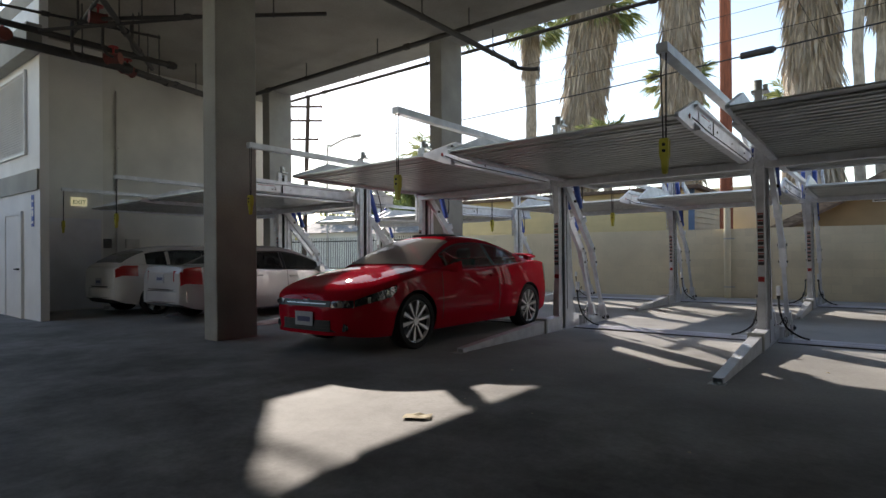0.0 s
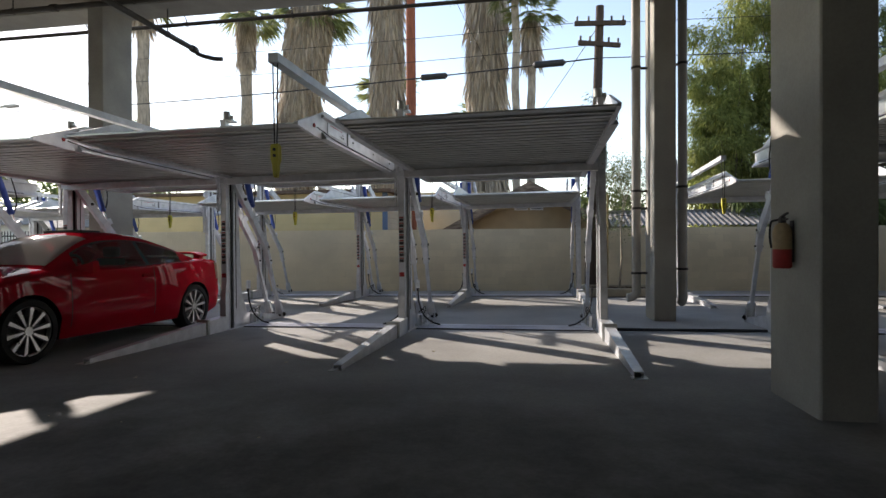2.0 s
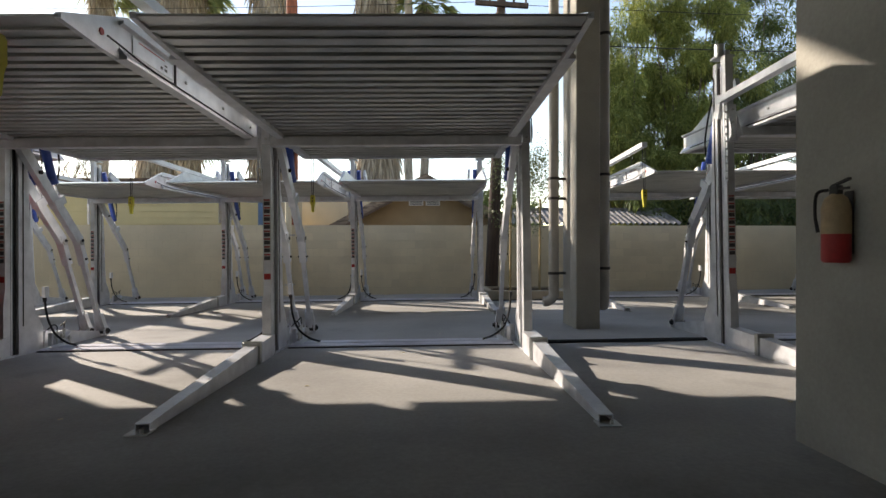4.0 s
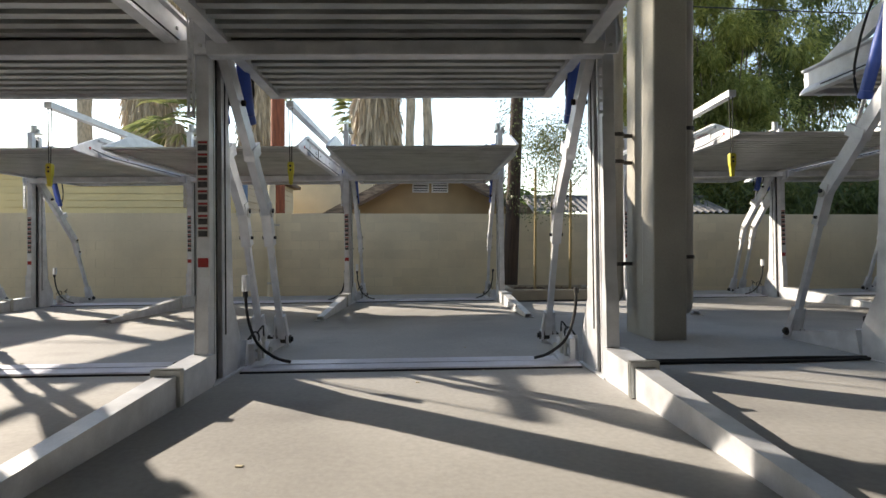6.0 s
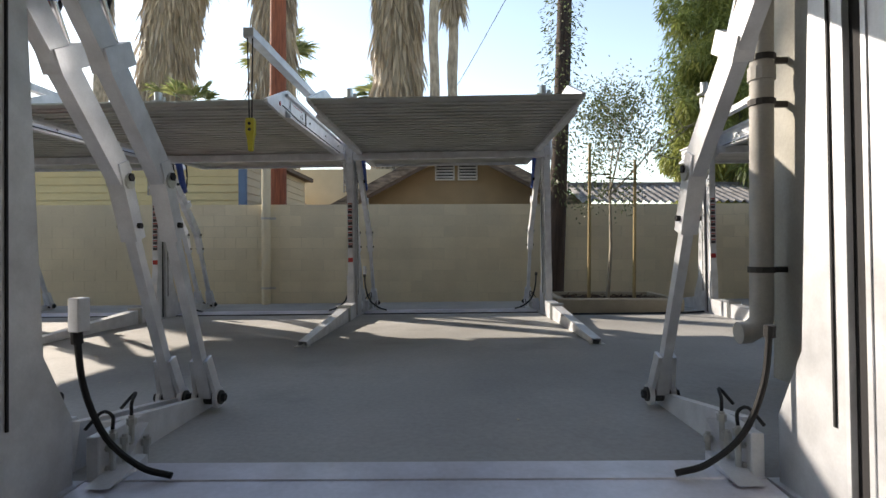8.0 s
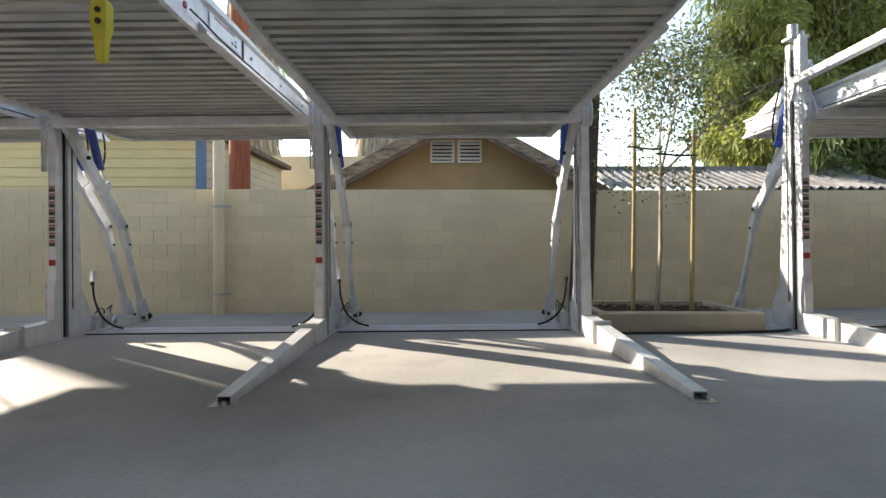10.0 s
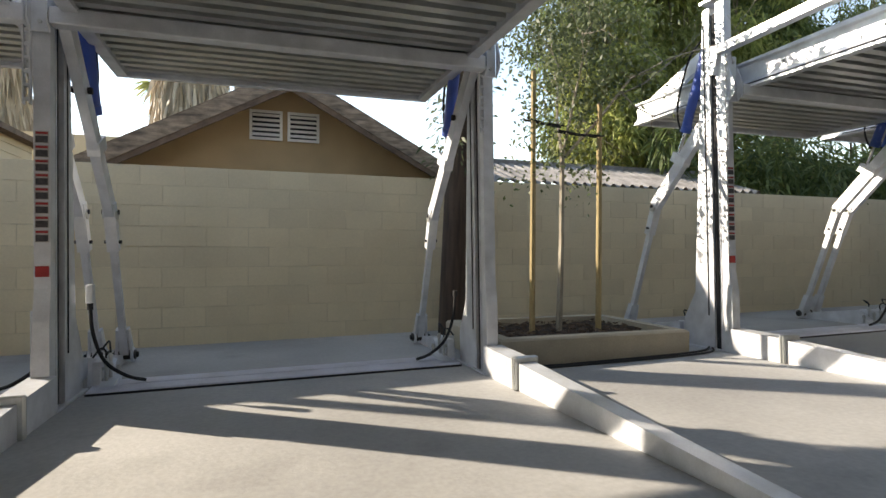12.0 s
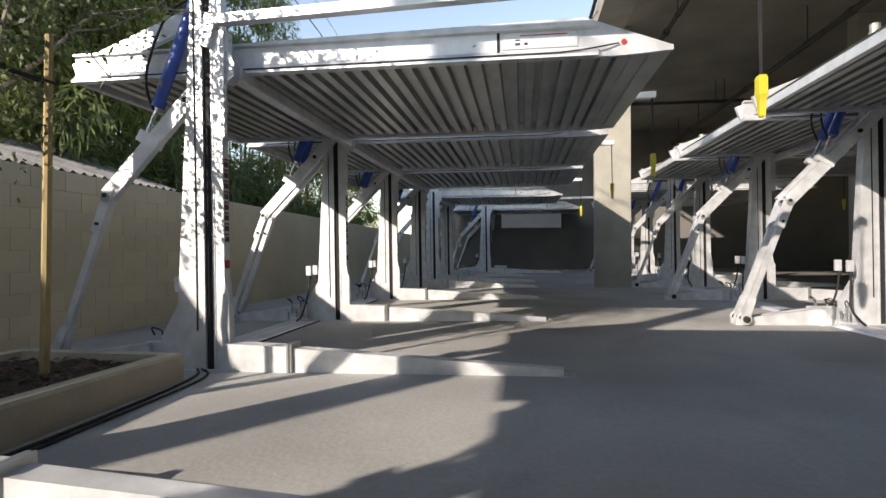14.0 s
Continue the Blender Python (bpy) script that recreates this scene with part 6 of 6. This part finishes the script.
coupe_shape = dict(
    length=4.44, front=0.94, rear=3.60, wheel=0.325, arch=0.365, lean=0.62, spokes=10,
    width=[(0, 0.30), (0.02, 0.44), (0.06, 0.56), (0.13, 0.665), (0.25, 0.76), (0.42, 0.83), (0.8, 0.875), (1.6, 0.878), (3.0, 0.88), (3.7, 0.87), (4.15, 0.82), (4.36, 0.74), (4.44, 0.64)],
    bottom=[(0, 0.34), (0.03, 0.27), (0.12, 0.21), (0.5, 0.19), (3.9, 0.20), (4.25, 0.27), (4.44, 0.36)],
    edge=[(0, 0.48), (0.04, 0.55), (0.10, 0.60), (0.25, 0.67), (0.6, 0.765), (1.0, 0.845), (1.35, 0.88), (2.4, 0.92), (3.3, 0.98), (3.9, 1.0), (4.3, 0.97), (4.44, 0.86)],
    middle=[(0, 0.53), (0.04, 0.63), (0.10, 0.69), (0.25, 0.755), (0.6, 0.85), (1.0, 0.93), (1.35, 0.975), (2.0, 0.96), (3.4, 1.0), (3.9, 1.045), (4.3, 1.03), (4.44, 0.90)],
    belt_w=[(1.1, 0.74), (1.5, 0.80), (2.4, 0.815), (3.2, 0.79), (3.9, 0.72)],
    roof=[(1.12, 0.90), (1.3, 1.0), (1.6, 1.17), (1.95, 1.325), (2.2, 1.38), (2.5, 1.395), (2.8, 1.37), (3.2, 1.26), (3.6, 1.11), (3.85, 1.02), (3.9, 0.99)],
    cabin=(1.12, 3.88), windows=dict(side=[(1.62, 2.66), (2.74, 3.42)], front=(1.28, 1.98), back=(2.92, 3.7), dark_from=9, pillars=[2.70]),
    seats=(2.15,), dash=1.55, joints=(1.42, 2.72), handles=(2.58,), mirror=1.62, head=((0.13, 0.60), (0.435, 0.54)), tail=((4.18, 4.43), (0.34, 0.54)),
    plates=(0.315, 0.66), paint=M["car_red"], paint_label="glossy red paint", handle_mat=M["car_red"], sill=M["car_red"])

CAR_X, CAR_NOSE = -4.80, 7.575
coupe, S = build_car("coupe", on_floor(CAR_X, CAR_NOSE + 1.09 * 2.22) @ Matrix.Scale(1.09, 4), coupe_shape, "glossy red two-door coupe parked nose out under a lift")
# nose: grille, badge plate, lower intake, fog lamps


def nose_l(S, x, z):
    """How far behind the foremost point the skin stands at a height z and a distance x from the middle line."""
    x = abs(x)
    for k in range(400):
        l = 0.0015 * k
        ze, zc = S.edge(l), S.middle(l)
        if z <= ze:
            if x <= S.side(l, z):
                return l
        elif z < zc:
            a = math.asin(min(1.0, ((z - ze) / (zc - ze)) ** 1.25))
            if x <= S.side(l, ze) * math.cos(a) ** 0.75:
                return l
    return 0.6


def front_strip(car, S, name, z0, z1, half, mat, proud, label="", start=None, rise=0.0):
    """A piece that follows the nose across, or on one side when it has a start."""
    bm = B()
    n = 24
    L = S.c["length"]
    a = -half if start is None else start
    rows = []
    for i in range(n + 1):
        x = a + (half - a) * i / n
        up = z1 + rise * i / n
        mid = (z0 + up) / 2
        ys = [-L / 2 - proud + nose_l(S, x, z) for z in (z0, mid, up)]
        rows.append([bm.verts.new(p) for p in ((x, ys[0], z0), (x, ys[1], mid), (x, ys[2], up), (x, ys[2] + 0.05, up), (x, ys[0] + 0.05, z0))])
    for p, q in zip(rows, rows[1:]):
        for k in range(5):
            bm.faces.new((p[k], q[k], q[(k + 1) % 5], p[(k + 1) % 5]))
    bm.faces.new(rows[0])
    bm.faces.new(rows[-1][::-1])
    bmesh.ops.recalc_face_normals(bm, faces=bm.faces)
    return part(name, bm, mat, car, label, smooth=True)


front_strip(coupe, S, "grille", 0.530, 0.598, 0.40, M["trim_black"], 0.008, "slim black upper grille")
front_strip(coupe, S, "grille_bar", 0.561, 0.569, 0.34, M["rim"], 0.013, "thin chrome grille bar")
for s in (1, -1):
    lamp_front = front_strip(coupe, S, "head_lamp", 0.525, 0.598, s * 0.66, M["lamp_clear"], 0.008, "dark clear head lamp", s * 0.42, 0.012)
    for x in (0.48, 0.57):
        y = -2.22 - 0.014 + nose_l(S, x, 0.562)
        bm = B()
        tube(bm, [(s * x, y + 0.03, 0.562), (s * x, y - 0.003, 0.562)], 0.024, 12)
        part("lamp_bowl", bm, M["rimdark"], lamp_front, "dull head lamp bowl")
front_strip(coupe, S, "intake", 0.262, 0.385, 0.40, M["trim_black"], 0.004, "wide black lower intake")
for z in (0.29, 0.325, 0.36):
    front_strip(coupe, S, "intake_slat", z, z + 0.008, 0.39, M["rimdark"], 0.009)
front_strip(coupe, S, "chin", 0.225, 0.258, 0.60, M["car_red"], 0.022)
bm = B()
box(bm, -0.05, 0.05, -2.225 + nose_l(S, 0.0, 0.58), -2.20 + nose_l(S, 0.0, 0.58), 0.535, 0.61, 0.01)
part("badge", bm, M["rim"], coupe, "plain chrome badge plate")
for s in (1, -1):
    for l, r in ((0.27, 0.032),):
        x, y, z = S.body(l, 0.47, 0.008)
        bm = B()
        tube(bm, [(s * (x - 0.02), y - 0.02, z), (s * (x + 0.003), y - 0.006, z)], r, 14)
        part("lamp_bowl", bm, M["rim"], coupe, "bright head lamp bowl")
for s in (1, -1):
    bm = B()
    tube(bm, [(s * 0.56, -2.226 + nose_l(S, 0.56, 0.31), 0.31), (s * 0.56, -2.17 + nose_l(S, 0.56, 0.31), 0.31)], 0.045, 14)
    part("fog_lamp", bm, M["lamp_clear"], coupe, "round fog lamp")
# boot spoiler and roof shark panel
bm = B()
rows = []
for i in range(13):
    x = -0.62 + 1.24 * i / 12
    lift_z = 1.10 - 0.05 * (abs(x) / 0.62) ** 6
    y = 4.26 - 2.22 - 0.10 * (abs(x) / 0.62) ** 2
    rows.append([bm.verts.new(p) for p in ((x, y - 0.09, lift_z), (x, y + 0.09, lift_z + 0.02), (x, y + 0.09, lift_z + 0.045), (x, y - 0.09, lift_z + 0.03))])
for a, b in zip(rows, rows[1:]):
    for k in range(4):
        bm.faces.new((a[k], b[k], b[(k + 1) % 4], a[(k + 1) % 4]))
bm.faces.new(rows[0])
bm.faces.new(rows[-1][::-1])
for s in (-0.5, 0.5):
    box(bm, s - 0.05, s + 0.05, 1.92, 2.02, 0.98, 1.11)
part("spoiler", bm, M["car_red"], coupe, "raised boot spoiler", smooth=True)
bm = B()
box(bm, -0.28, 0.28, -0.05, 0.25, 1.365, 1.404, 0.010)
part("sunroof", bm, M["trim_black"], coupe, "tilted dark sunroof panel")

sedan_shape = dict(
    length=4.60, front=0.92, rear=3.62, wheel=0.325, arch=0.37, lean=0.5, spokes=5,
    width=[(0, 0.45), (0.05, 0.62), (0.2, 0.78), (0.6, 0.87), (1.5, 0.89), (3.4, 0.89), (4.1, 0.87), (4.4, 0.83), (4.55, 0.76), (4.60, 0.70)],
    bottom=[(0, 0.34), (0.1, 0.25), (0.5, 0.21), (4.0, 0.22), (4.35, 0.27), (4.60, 0.36)],
    edge=[(0, 0.58), (0.1, 0.66), (0.5, 0.78), (1.1, 0.88), (2.5, 0.94), (3.5, 0.99), (4.2, 1.02), (4.5, 1.00), (4.60, 0.90)],
    middle=[(0, 0.62), (0.1, 0.72), (0.5, 0.86), (1.1, 0.96), (2.5, 0.98), (3.8, 1.03), (4.4, 1.07), (4.55, 1.05), (4.60, 0.93)],
    belt_w=[(1.0, 0.75), (1.5, 0.80), (3.4, 0.80), (4.0, 0.70)],
    roof=[(1.05, 0.92), (1.25, 1.04), (1.65, 1.26), (2.05, 1.41), (2.4, 1.465), (2.9, 1.46), (3.2, 1.40), (3.5, 1.27), (3.8, 1.11), (3.98, 1.02)],
    cabin=(1.05, 3.98), windows=dict(side=[(1.5, 2.36), (2.44, 3.22)], front=(1.2, 1.98), back=(3.2, 3.85), dark_from=0, pillars=[2.40]),
    seats=(2.05, 2.85), dash=1.45, joints=(1.35, 2.40, 3.28), handles=(2.26, 3.1), mirror=1.55, head=((0.12, 0.6), (0.38, 0.54)), tail=((4.24, 4.585), (0.33, 0.56)),
    plates=(0.40, 0.74), paint=M["car_silver"], paint_label="silver paint, dusty", handle_mat=M["car_silver"], sill=M["car_silver"])
sedan, S2 = build_car("sedan", on_floor(-9.78, 8.13 + 2.30, 180), sedan_shape, "silver four-door sedan parked tail out under a lift")
front_strip(sedan, S2, "grille", 0.60, 0.70, 0.5, M["trim_black"], 0.012)
hatch_shape = dict(
    length=4.36, front=0.92, rear=3.56, wheel=0.315, arch=0.36, lean=0.42, spokes=5,
    width=[(0, 0.62), (0.06, 0.72), (0.25, 0.82), (0.6, 0.89), (1.5, 0.905), (3.4, 0.91), (4.0, 0.88), (4.25, 0.82), (4.36, 0.74)],
    bottom=[(0, 0.26), (0.15, 0.21), (0.5, 0.2), (3.9, 0.22), (4.2, 0.27), (4.36, 0.34)],
    edge=[(0, 0.62), (0.1, 0.70), (0.5, 0.82), (1.1, 0.92), (2.5, 0.97), (3.6, 1.03), (4.2, 1.05), (4.36, 0.95)],
    middle=[(0, 0.66), (0.1, 0.75), (0.5, 0.88), (1.1, 0.99), (2.5, 1.0), (4.1, 1.07), (4.36, 0.98)],
    belt_w=[(0.95, 0.76), (1.5, 0.81), (3.6, 0.80), (4.3, 0.70)],
    roof=[(1.0, 0.93), (1.25, 1.06), (1.65, 1.28), (2.05, 1.43), (2.4, 1.475), (3.0, 1.465), (3.5, 1.41), (3.85, 1.31), (4.1, 1.17), (4.28, 1.02)],
    cabin=(1.0, 4.28), windows=dict(side=[(1.5, 2.42), (2.50, 3.25), (3.33, 3.75)], front=(1.15, 2.0), back=(3.74, 4.2), dark_from=1, pillars=[2.46]),
    seats=(2.05, 2.9), dash=1.45, joints=(1.35, 2.46, 3.3), handles=(2.3, 3.15), mirror=1.55, head=((0.10, 0.6), (0.38, 0.545)), tail=((3.95, 4.34), (0.39, 0.535)),
    plates=(0.38, 0.62), paint=M["car_white"], paint_label="white paint", handle_mat=M["car_white"], sill=M["trim_black"])
hatch, S3 = build_car("hatchback", on_floor(-12.4, 8.05 + 2.24, 180) @ Matrix.Scale(1.03, 4), hatch_shape, "white hatchback parked tail out beside the grey wall")


def rear_strip(car, S, name, z0, z1, half, mat, proud, label=""):
    """A piece across the tail, bowed round its corners."""
    bm = B()
    n, L = 14, S.c["length"]
    rows = []
    for i in range(n + 1):
        x = -half + 2 * half * i / n
        y = L / 2 + proud - 0.16 * (abs(x) / 0.8) ** 3
        rows.append([bm.verts.new(p) for p in ((x, y, z0 + 0.02), (x, y + 0.008, (z0 + z1) / 2), (x, y, z1 - 0.02), (x, y - 0.05, z1), (x, y - 0.05, z0))])
    for a, b in zip(rows, rows[1:]):
        for k in range(5):
            bm.faces.new((a[k], b[k], b[(k + 1) % 5], a[(k + 1) % 5]))
    bm.faces.new(rows[0])
    bm.faces.new(rows[-1][::-1])
    return part(name, bm, mat, car, label, smooth=True)


rear_strip(sedan, S2, "rear_bumper", 0.38, 0.60, 0.80, M["car_silver"], 0.06, "silver rear bumper")
rear_strip(sedan, S2, "bumper_step", 0.602, 0.63, 0.78, M["trim_black"], 0.04)
rear_strip(sedan, S2, "valance", 0.30, 0.378, 0.74, M["trim_black"], 0.03)
rear_strip(hatch, S3, "rear_bumper", 0.36, 0.58, 0.76, M["car_white"], 0.05, "white rear bumper")
rear_strip(hatch, S3, "bumper_step", 0.582, 0.60, 0.72, M["trim_black"], 0.02)
rear_strip(hatch, S3, "valance", 0.26, 0.358, 0.70, M["trim_black"], 0.03)
rear_strip(coupe, S, "valance", 0.24, 0.34, 0.70, M["trim_black"], 0.01)
for car, half, z0, z1, y in ((sedan, 0.72, 0.74, 0.98, 2.295), (hatch, 0.62, 0.70, 0.98, 2.155)):
    for s in (1, -1):
        bm = B()
        w = half * 0.30
        xa, xb = s * (half - w), s * half
        hexa(bm, [(xa, y - 0.03, z0 + 0.03), (xb, y - 0.16, z0), (xb, y - 0.16, z1), (xa, y - 0.03, z1 - 0.02)],
             [(xa, y + 0.012, z0 + 0.03), (xb, y - 0.07, z0), (xb, y - 0.07, z1), (xa, y + 0.012, z1 - 0.02)])
        part("rear_lamp", bm, M["tail_red"], car, "red rear lamp")

# ---------------------------------------------------------------- block wall, piece by piece
WALL_Y, WALL_TOP = 20.5, 1.635
boundary = thing("wall_north", pose(0, 0, 0), "tan concrete block boundary wall with flush joints", "wall", kind="structure")
bm = B()
box(bm, -13.5, EAST + 6, WALL_Y + 0.005, WALL_Y + 0.19, -0.9, WALL_TOP - 0.004)
part("wall_core", bm, M["mortar"], boundary)
COURSE, BLOCK = 0.216, 0.432
bm = B()
box(bm, 0.0045, BLOCK - 0.0045, 0.0, 0.16, 0.0045, COURSE - 0.0045, 0.0015)
block_mesh = mesh_from(bm, "block", M["block"])
rest, faces_rest = [], []
for row in range(10):
    z = WALL_TOP - COURSE * (row + 1)
    shift = 0.0 if row % 2 else BLOCK / 2
    k = 0
    x = -13.5 + shift
    while x < EAST + 5.5:
        dy = 0.0012 * math.sin(x * 12.9 + row * 4.1)
        if -4.6 < x < 9.0 and row < 9:
            ob = new("block", block_mesh)
            ob.parent = boundary
            ob.matrix_basis = Matrix.Translation((x, WALL_Y + dy, z))
        else:
            b0 = len(rest)
            for zz in (z + 0.004, z + COURSE - 0.004):
                rest += [(x + 0.004, WALL_Y + dy, zz), (x + BLOCK - 0.004, WALL_Y + dy, zz), (x + BLOCK - 0.004, WALL_Y + 0.16, zz), (x + 0.004, WALL_Y + 0.16, zz)]
            faces_rest += [tuple(b0 + i for i in f) for f in ((4, 5, 6, 7), (0, 1, 5, 4), (1, 2, 6, 5), (3, 0, 4, 7))]
        x += BLOCK
me = bpy.data.meshes.new("far_blocks")
me.from_pydata(rest, [], faces_rest)
me.materials.append(M["block"])
far = new("far_blocks", me)
far.parent = boundary
far["kind"] = "stuff"
